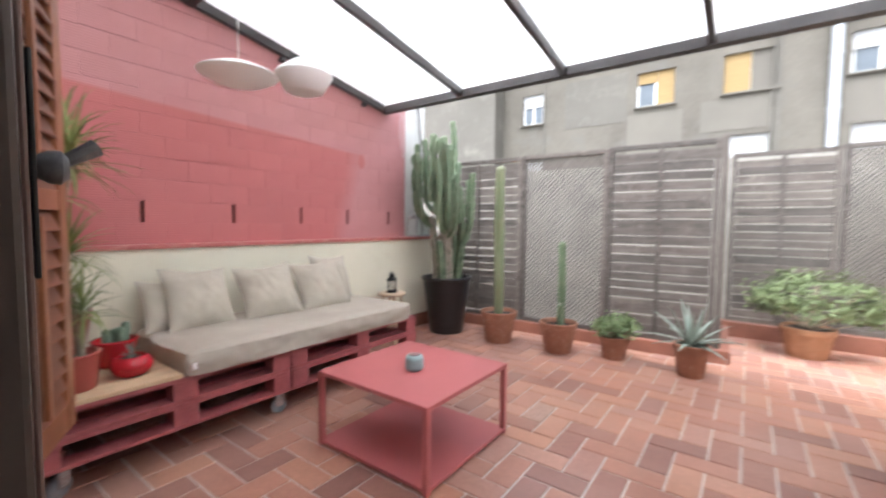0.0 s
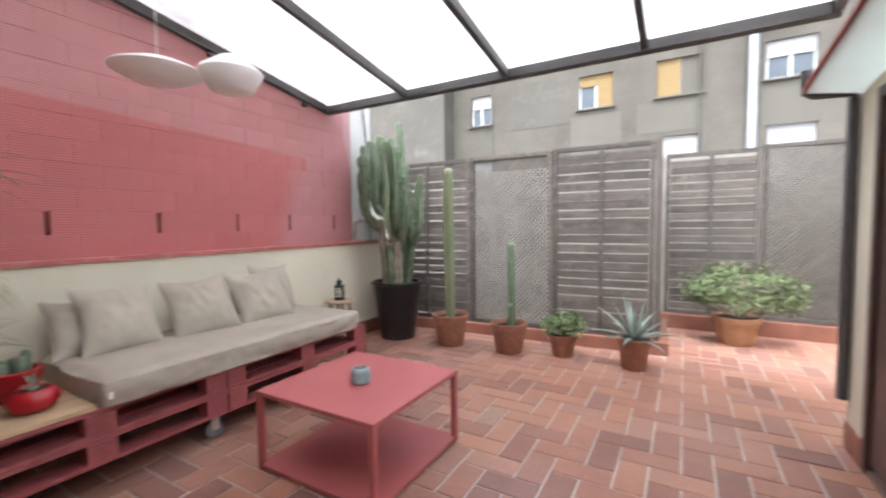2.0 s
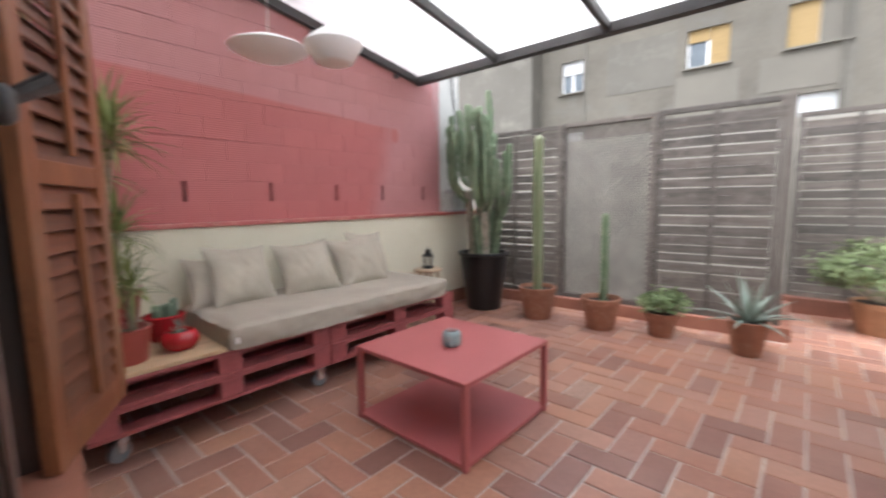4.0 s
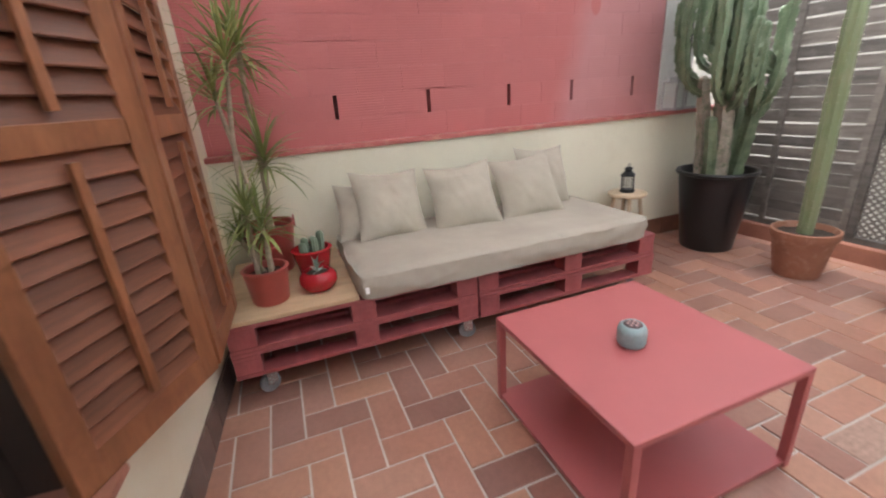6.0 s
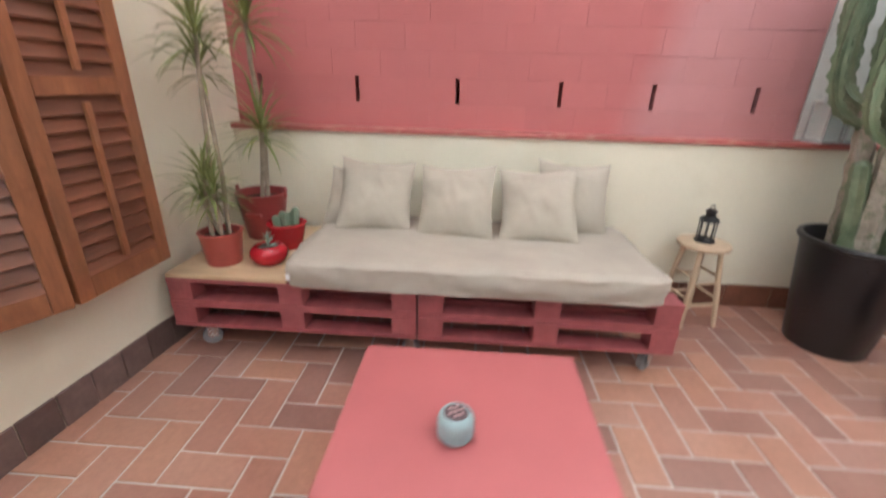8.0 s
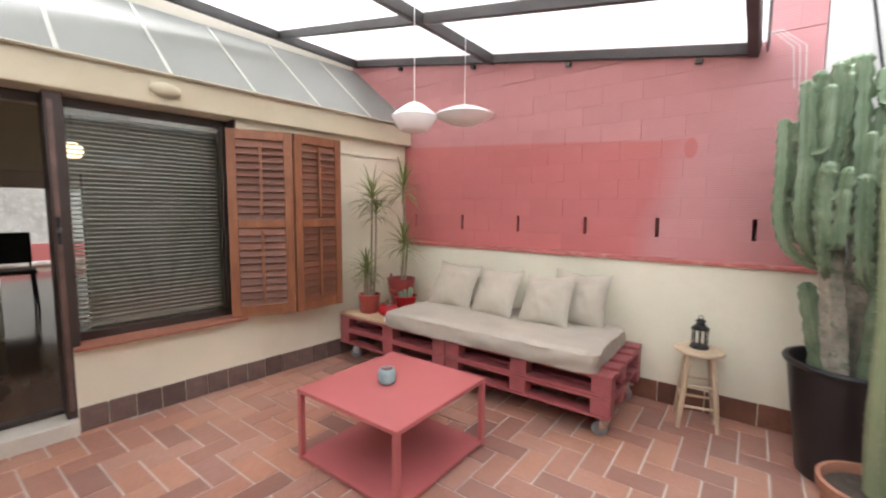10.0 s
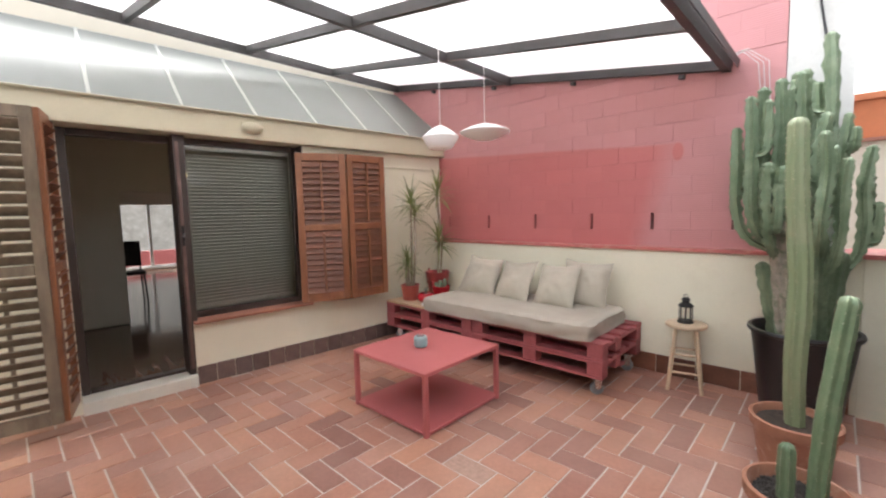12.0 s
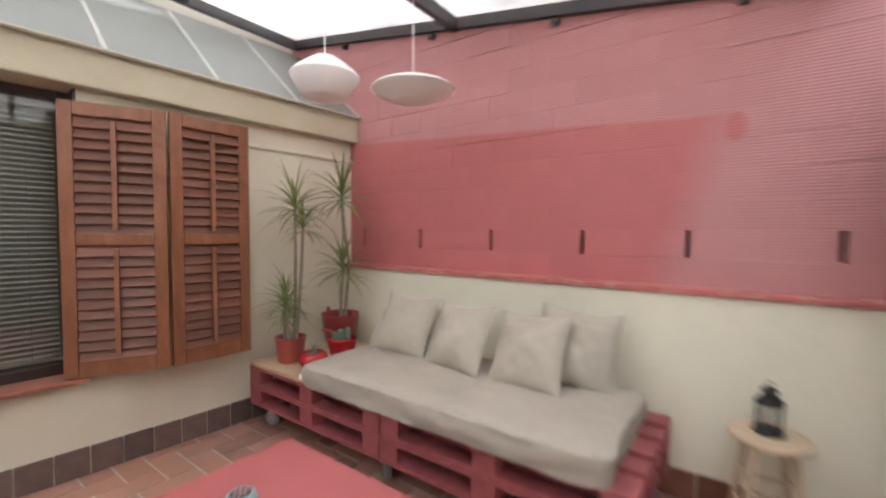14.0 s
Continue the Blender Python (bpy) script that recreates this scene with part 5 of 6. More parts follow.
def column(bm, pts, radius, ribs=8, depth=0.18, taper=None, per=6, wave=0.0, seed=0, cap=True):
    """A ribbed cactus stem along pts; the ribs may be wavy; a rounded crown closes it."""
    r = random.Random(seed)
    ps = [Vector(p) for p in pts]
    fine, rad = [], []
    steps = 9
    for i in range(len(ps) - 1):
        p0, p1, p2, p3 = ps[max(i - 1, 0)], ps[i], ps[i + 1], ps[min(i + 2, len(ps) - 1)]
        for k in range(steps):
            s = k / steps
            fine.append(0.5 * ((2 * p1) + (p2 - p0) * s + (2 * p0 - 5 * p1 + 4 * p2 - p3) * s * s + (3 * p1 - p0 - 3 * p2 + p3) * s ** 3))
            t0 = taper[i] if taper else 1
            t1 = taper[i + 1] if taper else 1
            rad.append(radius * (t0 + (t1 - t0) * s))
    fine.append(ps[-1])
    rad.append(radius * (taper[-1] if taper else 1))
    rad = [q * (1 + (0.05 + 0.9 * wave) * noise.noise(Vector((k * 0.42, seed * 3.1, 0)))) for k, q in enumerate(rad)]
    d_end = (fine[-1] - fine[-2]).normalized()
    if cap:
        base_r, tip = rad[-1], fine[-1].copy()
        for k in range(1, 6):
            a = k / 5 * math.pi / 2 * 0.96
            fine.append(tip + d_end * base_r * 0.95 * math.sin(a))
            rad.append(base_r * math.cos(a))
    n = ribs * per
    rings, ph = [], r.uniform(0, 6)
    for i, (p, q) in enumerate(zip(fine, rad)):
        d = (fine[min(i + 1, len(fine) - 1)] - fine[max(i - 1, 0)]).normalized()
        s = Vector((0, 1, 0)).cross(d)
        s = s.normalized() if s.length > 0.05 else Vector((1, 0, 0))
        nn = d.cross(s)
        ring = []
        for k in range(n):
            a = 2 * math.pi * k / n
            f = 0.5 + 0.5 * math.cos(a * ribs)
            rr = q * (1 - depth + depth * f ** 1.4 + wave * f ** 3 * math.sin(i * 2.1 + ph + k // per))
            ring.append(bm.verts.new(p + rr * (math.cos(a + ph) * s + math.sin(a + ph) * nn)))
        rings.append(ring)
    for a, c in zip(rings, rings[1:]):
        for k in range(n):
            bm.faces.new((a[k], a[(k + 1) % n], c[(k + 1) % n], c[k]))
    bm.faces.new(rings[0][::-1])
    bm.faces.new(rings[-1])
    return fine, rad, ph


def spines(bm, fine, rad, ph, ribs, every=2, size=0.006, seed=1):
    r = random.Random(seed)
    for i in range(3, len(fine) - 1, every):
        d = (fine[i + 1] - fine[i - 1]).normalized()
        s = Vector((0, 1, 0)).cross(d)
        s = s.normalized() if s.length > 0.05 else Vector((1, 0, 0))
        nn = d.cross(s)
        for k in range(ribs):
            a = 2 * math.pi * k / ribs + ph
            o = math.cos(a) * s + math.sin(a) * nn
            p = fine[i] + o * rad[i] * 0.99
            for j in range(4):
                q = (o + d * r.uniform(-0.9, 0.9) + o.cross(d) * r.uniform(-0.9, 0.9)).normalized() * size * r.uniform(0.8, 1.6)
                e = q.orthogonal().normalized() * 0.0007
                bm.faces.new([bm.verts.new(p - e), bm.verts.new(p + e), bm.verts.new(p + q)])


# candelabra cactus in the tall black pot
bc = thing("candelabra_cactus", pose(-2.48, 4.10, 0), "tall branching candelabra cactus in a big black tapered pot", "potted cactus")
bm = bmesh.new()
lathe(bm, [(0, 0), (0.178, 0), (0.185, 0.008), (0.250, 0.545), (0.254, 0.585), (0.270, 0.590), (0.276, 0.604), (0.271, 0.618), (0.252, 0.618), (0.246, 0.60), (0.233, 0.50), (0, 0.50)], 48)
part("pot", bm, black_plastic, bc, "glossy black tapered plastic pot", smooth=True)
bm = bmesh.new()
lathe(bm, [(0, 0.522), (0.1, 0.526), (0.18, 0.517), (0.236, 0.512)], 32)
part("soil", bm, soil, bc)
# woody feet that turn green as they rise: foot, top, radius
for k, (f, e, rr, green) in enumerate((((-0.02, 0.0), (-0.03, 0.0, 1.40), 0.068, False), ((0.06, -0.06), (0.09, -0.13, 1.18), 0.054, False), ((-0.08, -0.05), (-0.13, -0.10, 1.25), 0.052, False),
                                      ((0.08, 0.05), (0.17, 0.05, 1.16), 0.056, True), ((0.02, -0.10), (0.05, -0.20, 0.98), 0.050, True), ((-0.03, 0.08), (-0.02, 0.15, 1.05), 0.050, True))):
    bm = bmesh.new()
    mid = ((f[0] + e[0]) / 2 + 0.01, (f[1] + e[1]) / 2, 0.5 + (e[2] - 0.5) * 0.5)
    column(bm, [(f[0], f[1], 0.50), mid, e], rr, 5, 0.30, [1.1, 1.0, 0.85], 5, 0.09, 40 + k)
    part("trunk", bm, euphorbia_green if green else cork, bc, "" if green else "corky grey-brown trunk", smooth=True)
# arms: foot on a trunk, elbow and tip, radius; each bows out and then climbs upright
ARMS = (((0.00, 0.00, 1.25), (0.03, 0.06), 2.33, 0.047), ((-0.02, 0.00, 1.30), (-0.01, -0.04), 2.15, 0.048), ((-0.04, -0.02, 1.32), (-0.18, -0.06), 2.20, 0.047),
        ((-0.06, -0.02, 1.28), (-0.29, -0.02), 2.16, 0.046), ((-0.10, -0.08, 1.18), (-0.37, -0.10), 2.10, 0.045), ((-0.10, -0.08, 1.22), (-0.27, -0.17), 1.98, 0.046),
        ((-0.05, 0.00, 1.20), (-0.24, 0.13), 1.92, 0.044), ((0.02, -0.02, 1.25), (0.02, -0.16), 2.12, 0.047), ((0.05, -0.08, 1.12), (0.09, -0.24), 2.07, 0.047),
        ((0.06, -0.10, 1.10), (0.19, -0.26), 2.02, 0.046), ((0.08, -0.12, 1.08), (0.13, -0.34), 1.86, 0.042), ((0.09, -0.13, 1.05), (0.23, -0.17), 1.62, 0.046),
        ((-0.12, -0.10, 1.15), (-0.15, -0.30), 1.88, 0.044), ((0.02, 0.02, 1.15), (0.11, 0.04), 1.88, 0.047), ((0.15, 0.05, 1.05), (0.28, 0.06), 1.76, 0.043),
        ((0.15, 0.05, 1.00), (0.22, -0.04), 1.56, 0.045), ((0.14, 0.05, 0.95), (0.20, 0.14), 1.62, 0.042), ((-0.02, 0.12, 0.95), (-0.08, 0.24), 1.70, 0.043),
        ((0.0, -0.02, 1.42), (-0.08, -0.13), 1.80, 0.040))
for k, (f, tip, top, rr) in enumerate(ARMS):
    bm = bmesh.new()
    rise = min(0.20, (top - f[2]) * 0.3)
    knee = (f[0] + (tip[0] - f[0]) * 0.72, f[1] + (tip[1] - f[1]) * 0.72, f[2] + rise * 0.45)
    up = (tip[0], tip[1], f[2] + rise + 0.06)
    mid = (tip[0] + rng.uniform(-0.015, 0.015), tip[1] + rng.uniform(-0.015, 0.015), (f[2] + rise + top) / 2 + 0.03)
    fine, rad, ph = column(bm, [f, knee, up, mid, (tip[0] + rng.uniform(-0.02, 0.02), tip[1] + rng.uniform(-0.02, 0.02), top - 0.04)], rr * 0.79, 5, 0.42, [0.62, 0.85, 1.0, 1.06, 0.9], 6, 0.20, 60 + k)
    part("stem", bm, euphorbia_green, bc, smooth=True)
    for q in rng.sample((0.35, 0.5, 0.62, 0.75), 2 if k % 2 else 1):
        # a short offset that leaves the arm and turns up beside it
        c, a = fine[int(len(fine) * q)], rng.uniform(0, math.tau)
        d = Vector((math.cos(a), math.sin(a), 0)) * rng.uniform(0.055, 0.075)
        h = min(rng.uniform(0.12, 0.30), max(0.10, top - c.z - 0.06))
        bud = bmesh.new()
        column(bud, [c, c + d * 0.8 + Vector((0, 0, 0.02)), c + d + Vector((0, 0, 0.07)), c + d * 1.05 + Vector((0, 0, h))], 0.029, 5, 0.40, [0.6, 0.95, 1.05, 0.9], 5, 0.16, 200 + k)
        part("offset", bud, euphorbia_green, bc, smooth=True)
    bm = bmesh.new()
    spines(bm, fine, rad, ph, 5, 1, 0.006, k)
    tagged(part("spines", bm, spine, bc), kind="stuff")


def terracotta(m, label, rt, rb, h, material, fill=0.035, soil_mat=None):
    ob = thing("potted_plant", m, label, "potted plant", "plants along the fence")
    pot(ob, rt, rb, h, material, rim=0.055, lip=0.014, fill=fill, soil_mat=soil_mat)
    return ob


p2_ = terracotta(pose(-1.825, 4.11, 0), "tall pale green column cactus in a terracotta pot", 0.182, 0.125, 0.315, pot_clay)
bm = bmesh.new()
fine, rad, ph = column(bm, [(0, 0, 0.27), (0.005, -0.01, 0.55), (-0.005, -0.005, 1.0), (0.005, -0.03, 1.4), (0.015, -0.04, 1.735)], 0.049, 8, 0.17, [0.85, 1.0, 1.03, 1.0, 0.86], 6, 0.02, 5)
part("stem", bm, column_green, p2_, smooth=True)
bm = bmesh.new()
spines(bm, fine, rad, ph, 8, 1, 0.008, 5)
tagged(part("spines", bm, spine, p2_), kind="stuff")

p3_ = terracotta(pose(-1.21, 4.155, 0), "column cactus with a short side shoot in a terracotta pot", 0.172, 0.118, 0.285, pot_clay, 0.055, pebbles)
for k, (a, c, e, rr) in enumerate((((0.01, 0.05, 0.22), (0.0, 0.07, 0.6), (-0.02, 0.11, 1.01), 0.036), ((0.025, -0.035, 0.22), (0.027, -0.035, 0.34), (0.028, -0.035, 0.44), 0.030))):
    bm = bmesh.new()
    fine, rad, ph = column(bm, [a, c, e], rr, 7, 0.22, [0.9, 1.03, 0.95], 6, 0.03, 80 + k)
    part("stem", bm, column_green_b, p3_, smooth=True)
    bm = bmesh.new()
    spines(bm, fine, rad, ph, 7, 1, 0.006, k)
    tagged(part("spines", bm, spine, p3_), kind="stuff")
bm = bmesh.new()
r_ = random.Random(4)
for k in range(420):
    a, q = r_.uniform(0, 6.283), 0.142 * math.sqrt(r_.random())
    s = r_.uniform(0.004, 0.010)
    mm = pose(q * math.cos(a), q * math.sin(a), 0.233 + r_.uniform(0, 0.006), r_.uniform(0, 90), r_.uniform(0, 90), r_.uniform(0, 90))
    box(bm, -s, s, -s * 0.8, s * 0.8, -s * 0.5, s * 0.5, mm)
tagged(part("gravel", bm, pebbles, p3_), kind="stuff")


def leaf_blade(bm, base, d, length, width, droop, up=Vector((0, 0, 1)), n=5, fold=0.0, thick=0.0):
    """A strap leaf that arches over: n segments, widest at a third."""
    d = d.normalized()
    s = d.cross(up)
    s = s.normalized() if s.length > 0.05 else Vector((1, 0, 0))
    p, v, prev = base.copy(), d.copy(), None
    for i in range(n + 1):
        k = i / n
        w_ = width * (0.45 + 1.3 * k if k < 0.35 else 0.9 * (1 - (k - 0.35) / 0.65) ** 0.8) * 0.5
        nrm = s.cross(v).normalized()
        row = [bm.verts.new(p - s * w_ + nrm * fold * w_), bm.verts.new(p - nrm * thick * (1 - k)), bm.verts.new(p + s * w_ + nrm * fold * w_)] if i < n else [bm.verts.new(p)]
        if prev:
            if len(row) == 3:
                bm.faces.new((prev[0], prev[1], row[1], row[0]))
                bm.faces.new((prev[1], prev[2], row[2], row[1]))
            else:
                bm.faces.new((prev[0], prev[1], row[0]))
                bm.faces.new((prev[1], prev[2], row[0]))
        prev = row
        v = (v - up * droop / n * (0.4 + k)).normalized()
        p = p + v * (length / n)


def rosette(c, count, length, width, seed, flat=0.1):
    r = random.Random(seed)
    bm = bmesh.new()
    for k in range(count):
        a = k * 2.39996 + r.uniform(-0.3, 0.3)
        e = radians(80 - 95 * (k / count) + r.uniform(-12, 12))
        d = Vector((math.cos(a) * math.cos(e), math.sin(a) * math.cos(e), math.sin(e)))
        leaf_blade(bm, Vector(c) + Vector((0, 0, 0.03 - 0.07 * k / count)), d, length * r.uniform(0.7, 1.15), width, r.uniform(0.6, 1.5), fold=0.35)
    return bm


BZ = TOP + 0.0205
dr = thing("dragon_tree", pose(-2.22, 0.86, BZ), "dragon tree with arching strap leaves in a matt red pot", "potted plant", "plants on the pine shelf")
pot(dr, 0.102, 0.078, 0.168, red_pot, rim=0.012, lip=0.003, fill=0.028)
for k, (pts, head, cnt, ln) in enumerate((
        ([(-0.035, -0.02, 0.115), (-0.07, -0.04, 0.40), (-0.05, -0.01, 0.76), (-0.02, 0.03, 1.03)], None, 50, 0.30),
        ([(-0.02, 0.03, 0.115), (-0.06, 0.02, 0.42), (-0.11, -0.02, 0.70), (-0.14, -0.05, 0.90)], None, 34, 0.26),
        ([(0.02, -0.03, 0.115), (0.025, -0.03, 0.28), (0.02, -0.02, 0.42)], None, 40, 0.23),
        ([(0.035, 0.025, 0.115), (0.04, 0.03, 0.27), (0.05, 0.03, 0.36)], None, 36, 0.20),
        ([(-0.02, 0.0, 0.115), (-0.01, -0.04, 0.22), (-0.02, -0.07, 0.30)], None, 20, 0.16))):
    bm = bmesh.new()
    tube(bm, pts, 0.0105, 8, [1.15] + [1.0] * (len(pts) - 2) + [0.8])
    st_ = part("cane", bm, bark, dr, smooth=True)
    part("leaf_head", rosette(pts[-1], cnt, ln, 0.017, 30 + k), strap_leaf, dr)

pb = thing("dragon_tree", pose(-2.63, 0.885, BZ) @ Matrix.Scale(1.13, 4), "young dragon tree in a tall dark red enamel bucket", "potted plant", "plants on the pine shelf")
bm = bmesh.new()
lathe(bm, [(0, 0), (0.085, 0), (0.09, 0.006), (0.122, 0.225), (0.126, 0.23), (0.124, 0.236), (0.117, 0.234), (0.112, 0.19), (0, 0.19)], 40)
part("pot", bm, red_metal_pot, pb, smooth=True)
bm = bmesh.new()
lathe(bm, [(0, 0.196), (0.06, 0.2), (0.1135, 0.194)], 24)
part("soil", bm, soil, pb)
part("handle_strap", boxes((0.098, 0.119, -0.04, 0.04, 0.128, 0.146), bev=0.003), red_metal_pot, pb)
for sgn in (-1, 1):
    part("ear", boxes((-0.012, 0.012, sgn * 0.124 - 0.004, sgn * 0.124 + 0.004, 0.205, 0.262), bev=0.003), red_metal_pot, pb)
for k, pts in enumerate(([(0.0, 0.0, 0.19), (0.015, 0.03, 0.36), (0.02, 0.05, 0.53)], [(-0.02, 0.02, 0.19), (-0.05, 0.03, 0.55), (0.0, 0.03, 0.83), (0.02, 0.04, 1.0)])):
    bm = bmesh.new()
    tube(bm, pts, 0.011, 8)
    part("cane", bm, bark, pb, smooth=True)
    part("leaf_head", rosette(pts[-1], 54, 0.26, 0.018, 50 + k), strap_leaf, pb)

b1 = thing("small_cactus", pose(-2.47, 1.085, BZ) @ Matrix.Diagonal((1.3, 1.3, 1.18, 1)), "small grey-green cactus in a glossy red bowl", "potted cactus", "plants on the pine shelf")
pot(b1, 0.080, 0.055, 0.120, red_gloss, rim=0.010, lip=0.002, fill=0.022)
for k, (x, y, h) in enumerate(((-0.015, -0.02, 0.05), (0.02, 0.01, 0.06), (-0.005, 0.035, 0.075), (0.02, -0.03, 0.04), (-0.03, 0.01, 0.045))):
    bm = bmesh.new()
    column(bm, [(x, y, 0.09), (x * 1.1, y * 1.1, 0.10 + h * 0.5), (x * 1.15, y * 1.15, 0.10 + h)], 0.016, 9, 0.16, [0.9, 1.05, 0.95], 4, 0.02, k)
    part("stem", bm, small_cactus_green, b1, smooth=True)
b2 = thing("small_succulent", pose(-2.235, 1.085, BZ) @ Matrix.Diagonal((1.2, 1.2, 1.08, 1)), "small dark succulent in a round glossy red pot", "potted plant", "plants on the pine shelf")
bm = bmesh.new()
lathe(bm, [(0, 0), (0.045, 0), (0.062, 0.012), (0.076, 0.042), (0.074, 0.066), (0.060, 0.086), (0.050, 0.091), (0.046, 0.088), (0.046, 0.074), (0, 0.074)], 40)
part("pot", bm, red_gloss, b2, smooth=True)
bm = bmesh.new()
lathe(bm, [(0, 0.080), (0.03, 0.079), (0.0455, 0.077)], 20)
part("soil", bm, soil, b2)
part("leaves", rosette((0, 0, 0.082), 26, 0.055, 0.012, 90), agave_leaf, b2)

# leafy plants by the fence


def leaf_crown(centre, radii, count, size, seed, gap=0.35):
    """Many small rounded leaves in uneven clumps."""
    r = random.Random(seed)
    bm = bmesh.new()
    clumps = []
    while len(clumps) < max(14, count // 26):
        a, e = r.uniform(0, 6.283), math.asin(r.uniform(-0.55, 1))
        q = r.uniform(0.55, 1.06)
        clumps.append(Vector((radii[0] * q * math.cos(a) * math.cos(e), radii[1] * q * math.sin(a) * math.cos(e), radii[2] * q * math.sin(e))))
    for k in range(count):
        c = clumps[k % len(clumps)]
        o = Vector((r.gauss(0, 1), r.gauss(0, 1), r.gauss(0, 0.7))) * size * 1.35
        p = Vector(centre) + c + o
        out = (c.normalized() * 0.7 + Vector((r.gauss(0, 0.6), r.gauss(0, 0.6), r.gauss(0.35, 0.5)))).normalized()
        s = out.cross(Vector((r.gauss(0, 1), r.gauss(0, 1), r.gauss(0, 1)))).normalized()
        u = s.cross(out)
        z = size * r.uniform(0.6, 1.15)
        ring = [bm.verts.new(p + (u * math.cos(a) * 1.2 + s * math.sin(a) * 0.85) * z * 0.5 + out * 0.12 * z * math.cos(2 * a)) for a in (0, 1.05, 2.1, 3.14, 4.19, 5.24)]
        bm.faces.new(ring)
    return bm, [Vector(centre) + c for c in clumps]


def leafy(ob, centre, radii, count, size, seed, material, foot):
    bm, tips = leaf_crown(centre, radii, count, size, seed)
    part("crown", bm, material, ob)
    bm = bmesh.new()
    for k, c in enumerate(tips[:16]):
        tube(bm, [foot, Vector(foot).lerp(c, 0.5) + Vector((0, 0, -0.02)), c], 0.008, 6, [1.2, 0.8, 0.35])
    part("stalk", bm, bark, ob, smooth=True)


p4_ = terracotta(pose(-0.73, 4.27, 0), "small leafy green plant in a terracotta pot", 0.128, 0.088, 0.205, pot_clay, 0.02)
leafy(p4_, (0, 0, 0.29), (0.17, 0.15, 0.085), 900, 0.031, 14, bright_leaf, (0, 0, 0.19))
p5_ = terracotta(pose(-0.12, 4.19, 0), "blue-grey agave with long leaves in a terracotta pot", 0.132, 0.092, 0.26, pot_clay, 0.02)
bm = bmesh.new()
r_ = random.Random(8)
for k in range(19):
    a = k * 2.39996
    e = radians(82 - 4.2 * k + r_.uniform(-6, 6))
    d = Vector((math.cos(a) * math.cos(e), math.sin(a) * math.cos(e), math.sin(e)))
    leaf_blade(bm, Vector((0.02 * math.cos(a), 0.02 * math.sin(a), 0.245)), d, r_.uniform(0.29, 0.42), 0.044, 0.15 + 0.035 * k, n=7, fold=0.45, thick=0.010)
part("leaves", bm, agave_leaf, p5_, smooth=True)
p6_ = terracotta(pose(0.69, 5.46, 0), "wide leafy shrub in a pale terracotta pot", 0.205, 0.15, 0.275, pot_clay_pale, 0.02)
leafy(p6_, (0.03, -0.02, 0.52), (0.46, 0.34, 0.29), 2300, 0.035, 15, bush_leaf, (0, 0, 0.25))

# ---- skirting tiles ----


def skirting(parent_name, m, length, h, pitch, material, label, depth=0.012):
    ob = tagged(thing(parent_name, m, label, "baseboard"), kind="structure")
    me = mesh_of("tile", boxes((0.003, pitch - 0.003, 0.0, depth, 0.0, h), bev=0.002, seg=1), material)
    for k in range(int(length / pitch)):
        piece(me, "tile", ob, pose(pitch * k, rng.uniform(-0.0008, 0.0008), rng.uniform(-0.002, 0.002)))


skirting("baseboard_red", pose(LOW_X, -0.02, 0.0, 0, 0, 90) @ pose(0, 0, 0, 0, 0, 0) @ Matrix.Diagonal((1, -1, 1, 1)), 4.37, 0.150, 0.29, skirting_mat, "glossy brown tile skirting along the low wall")
skirting("baseboard_house", HOUSE @ pose(-2.612, 0.001, 0.0), 2.71, 0.150, 0.145, skirting_dark, "dark brown tile skirting under the window")
skirting("baseboard_hut", pose(HUT_X, HW1 - 0.002, 0.0, 0, 0, -90) @ pose(0, 0, 0) @ Matrix.Diagonal((1, -1, 1, 1)), 0.24, 0.14, 0.12, terracotta_edge, "terracotta tile skirting beside the hut door")
skirting("baseboard_hut_front", pose(HUT_X, DY0 - 0.002, 0.0, 0, 0, -90) @ Matrix.Diagonal((1, -1, 1, 1)), 1.2, 0.14, 0.14, terracotta_edge, "terracotta tile skirting along the hut wall")

# ---- bricks of the red wall ----
PITCH, COURSE, BZ0 = 0.2849, 0.1425, LEDGE - 0.003


def brick(length, crack, end=0.0002):
    return mesh_of("brick", boxes((0.0, 0.02, end, length - end, 0.0002 + crack, COURSE - 0.0002), bev=0.0009, seg=1), brick_red)


shared = [brick(PITCH, c, e) for c, e in ((0.0, 0.0002), (0.0, 0.0003), (0.0002, 0.0002), (0.0, 0.0005), (0.0008, 0.0002), (0.0014, 0.0003), (0.0045, 0.0002))]
for row in range(18):
    shift = 0.0 if row % 2 else PITCH / 2
    y, cuts = 1.386 + shift - PITCH * 8, []
    while y < 3.90:
        cuts.append((y, min(y + PITCH, 3.928)))
        y += PITCH
    if row == 1:
        cuts = [(0.23, 0.51), (0.51, SLOTS[0] - 0.0125)]
        for a, c in zip(SLOTS, SLOTS[1:] + [3.95]):
            half = (a + c) / 2
            cuts += [(a + 0.0125, half), (half, c - 0.0125)] if c < 3.9 else [(a + 0.0125, 3.928)]
    for y0, y1 in cuts:
        if y0 < -0.85:
            continue
        me = rng.choice(shared) if abs(y1 - y0 - PITCH) < 0.004 else brick(y1 - y0, rng.choice((0.0, 0.0, 0.0005, 0.003)))
        piece(me, "brick", red_wall, pose(RED_X - 0.02 + rng.uniform(-0.0009, 0.0009), y0, BZ0 + COURSE * row))

# ---- floor tiles in herringbone ----
UX, UY, JOINT = 0.1406, 0.138, 0.0092
OX, OY = -2.160, 0.354


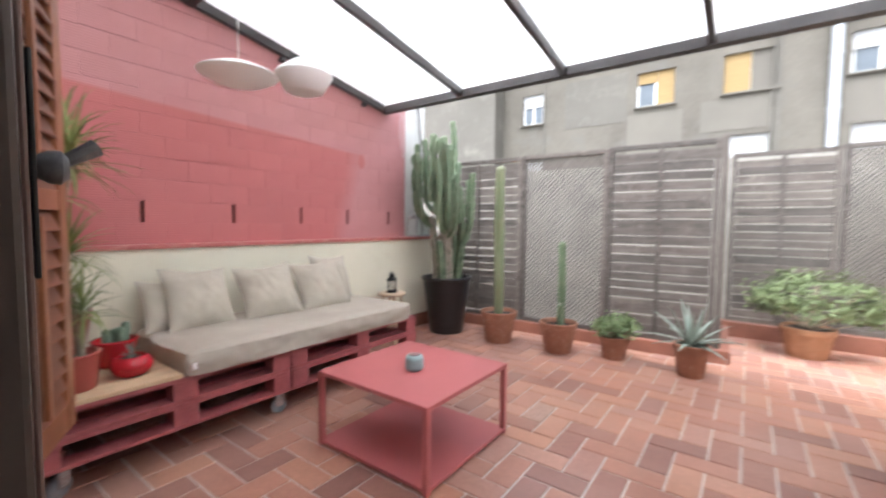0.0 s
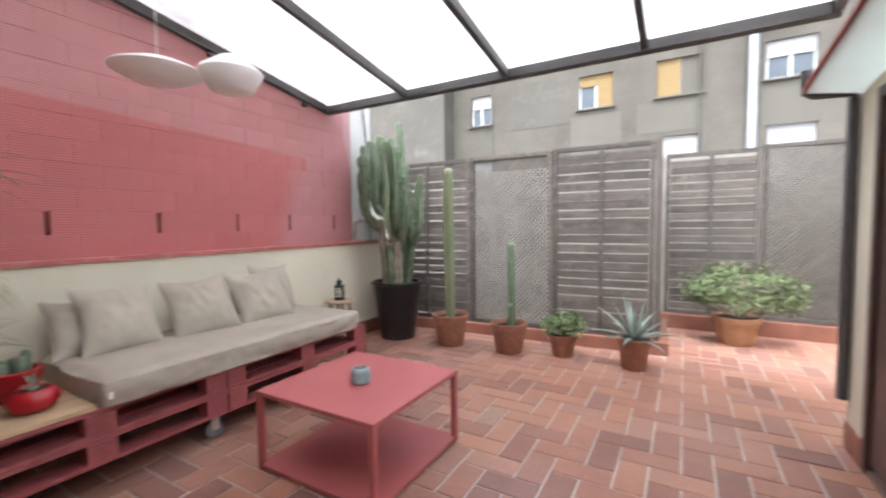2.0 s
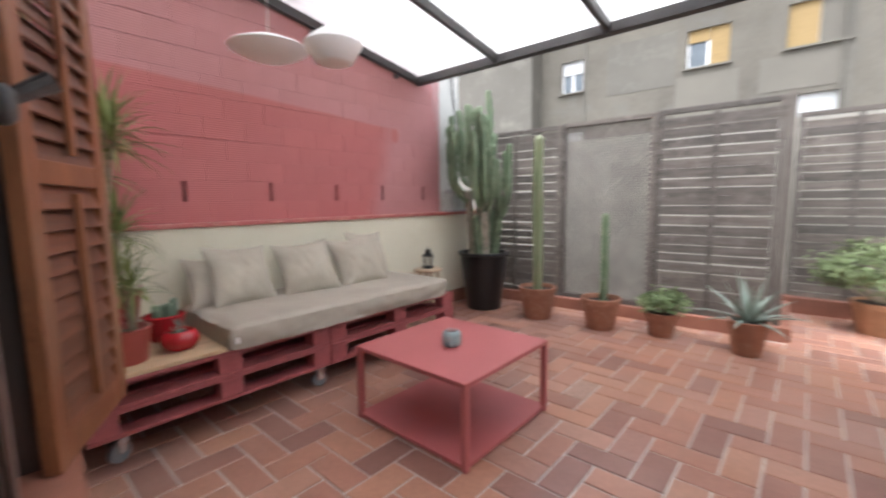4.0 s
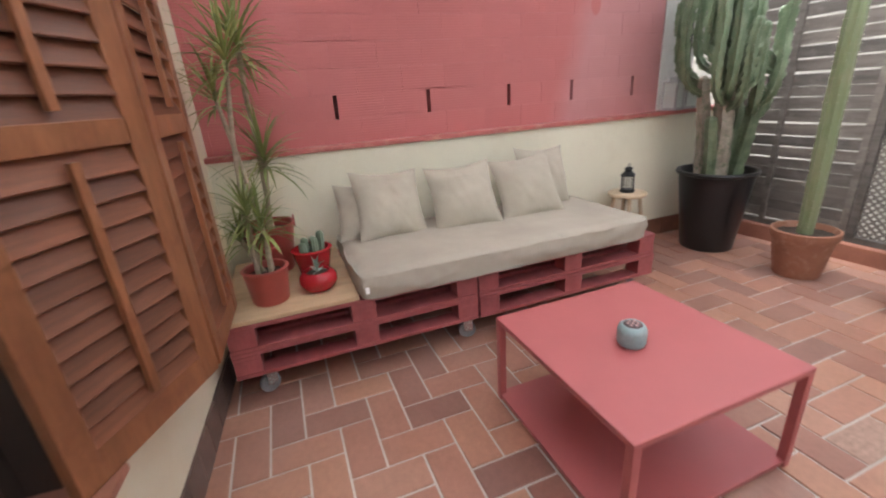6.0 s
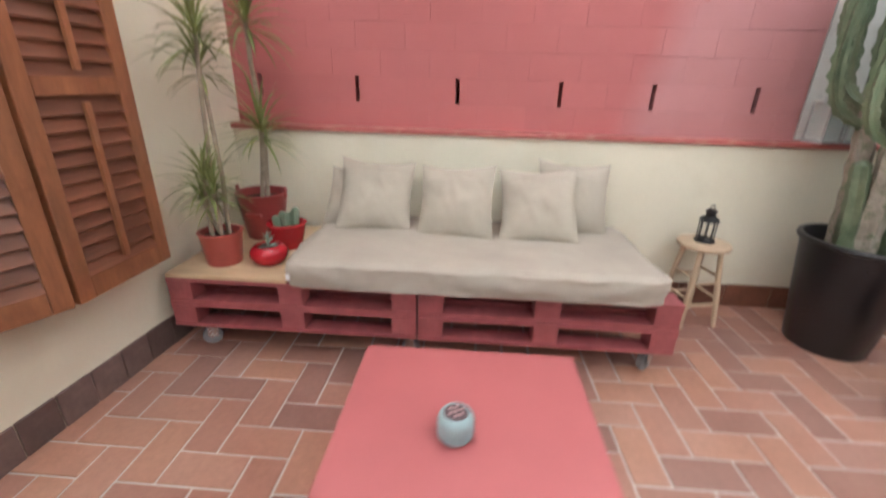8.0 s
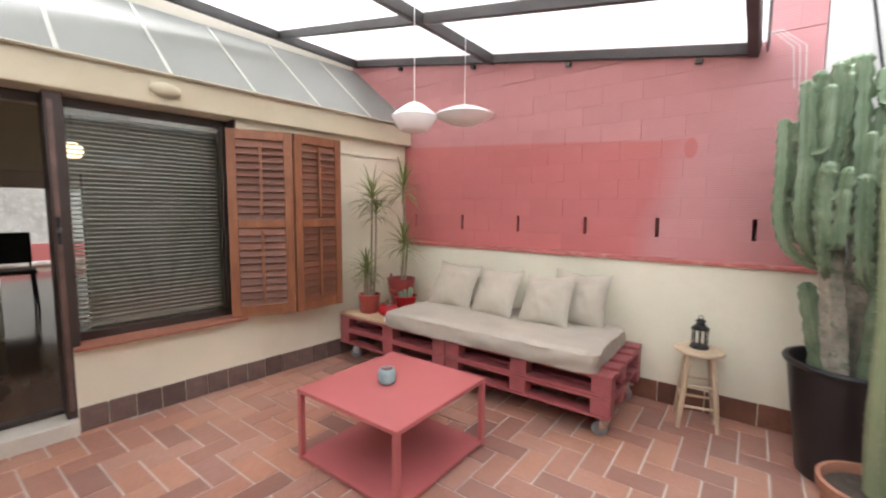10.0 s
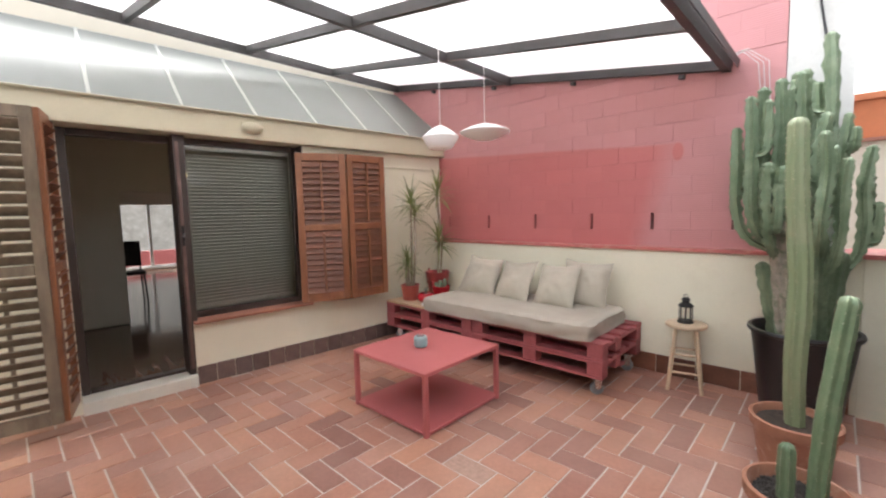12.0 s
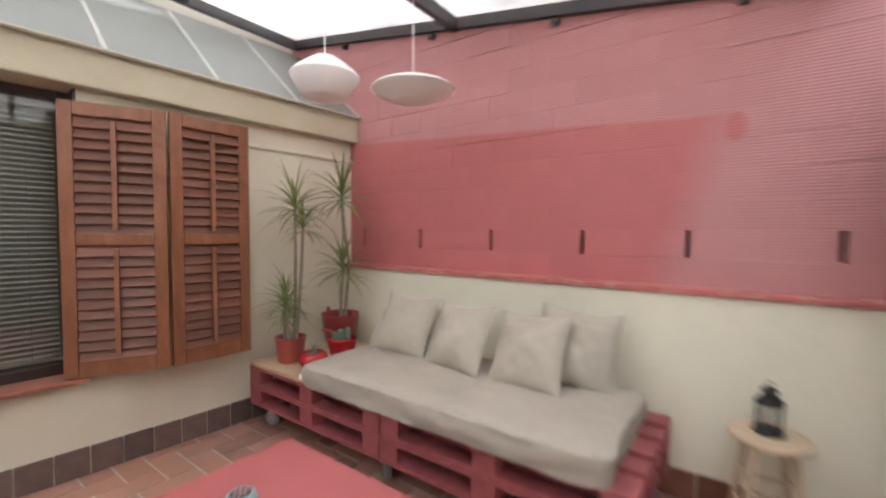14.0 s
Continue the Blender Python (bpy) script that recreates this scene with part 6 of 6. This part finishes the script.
def tile_mesh(along_x, material):
    a, c = (2 * UX, UY) if along_x else (UX, 2 * UY)
    return mesh_of("floor_tile", boxes((JOINT / 2, a - JOINT / 2, JOINT / 2, c - JOINT / 2, -0.012, 0.0), bev=0.0025, seg=1), material)


tile_x, tile_y = tile_mesh(True, tile_mat), tile_mesh(False, tile_mat)
limed = surface("mortar_smeared_tile", (0.42, 0.27, 0.21), 0.6, var=0.2, big=9, fine=50, bump=0.4, space="Generated")
limed_x, limed_y = tile_mesh(True, limed), tile_mesh(False, limed)
cells = []
for c in range(-50, 50):
    for r_ in range(-50, 50):
        k = (c + r_) % 4
        if k in (0, 2):
            cells.append((c, r_, k == 0))
near, rest = [], []
for c, r_, flat in cells:
    x, y = OX + c * UX, OY + r_ * UY
    cx, cy = x + (UX if flat else UX / 2), y + (UY / 2 if flat else UY)
    if not (-2.95 < cx < 1.9 and -0.02 < cy < 5.95):
        continue
    if cx > 1.10 and 1.1 < cy < 3.44:
        continue
    hy_ = (Matrix(HOUSE).inverted() @ Vector((cx, cy, 0))).y
    if hy_ < -0.07 or (cx < 0.02 and cy > 4.75 + 0.045 * cx):
        continue
    (near if (-2.4 < cx < 0.9 and 0.4 < cy < 4.5) else rest).append((x, y, flat))
near.sort(key=lambda q: abs(q[0] + 1.0) + abs(q[1] - 2.4))
rest += near[300:]
for x, y, flat in near[:300]:
    worn = math.hypot(x + 0.92, y - 2.68) < 0.13
    piece((limed_x if flat else limed_y) if worn else (tile_x if flat else tile_y), "floor_tile", floor, pose(x, y, rng.uniform(-0.0012, 0.0008)))
bm = bmesh.new()
for x, y, flat in rest:
    a, c = (2 * UX, UY) if flat else (UX, 2 * UY)
    z = rng.uniform(-0.0012, 0.0008)
    h = JOINT / 2
    lo = [bm.verts.new((px, py, -0.012)) for px, py in ((x + h, y + h), (x + a - h, y + h), (x + a - h, y + c - h), (x + h, y + c - h))]
    mi = [bm.verts.new((v.co.x, v.co.y, z - 0.0025)) for v in lo]
    e = 0.0025
    hi = [bm.verts.new((px, py, z)) for px, py in ((x + h + e, y + h + e), (x + a - h - e, y + h + e), (x + a - h - e, y + c - h - e), (x + h + e, y + c - h - e))]
    for p, q in ((lo, mi), (mi, hi)):
        for i in range(4):
            bm.faces.new((p[i], p[(i + 1) % 4], q[(i + 1) % 4], q[i]))
    bm.faces.new(hi)
tagged(part("floor_tiles", bm, tile_mat, floor), kind="stuff")
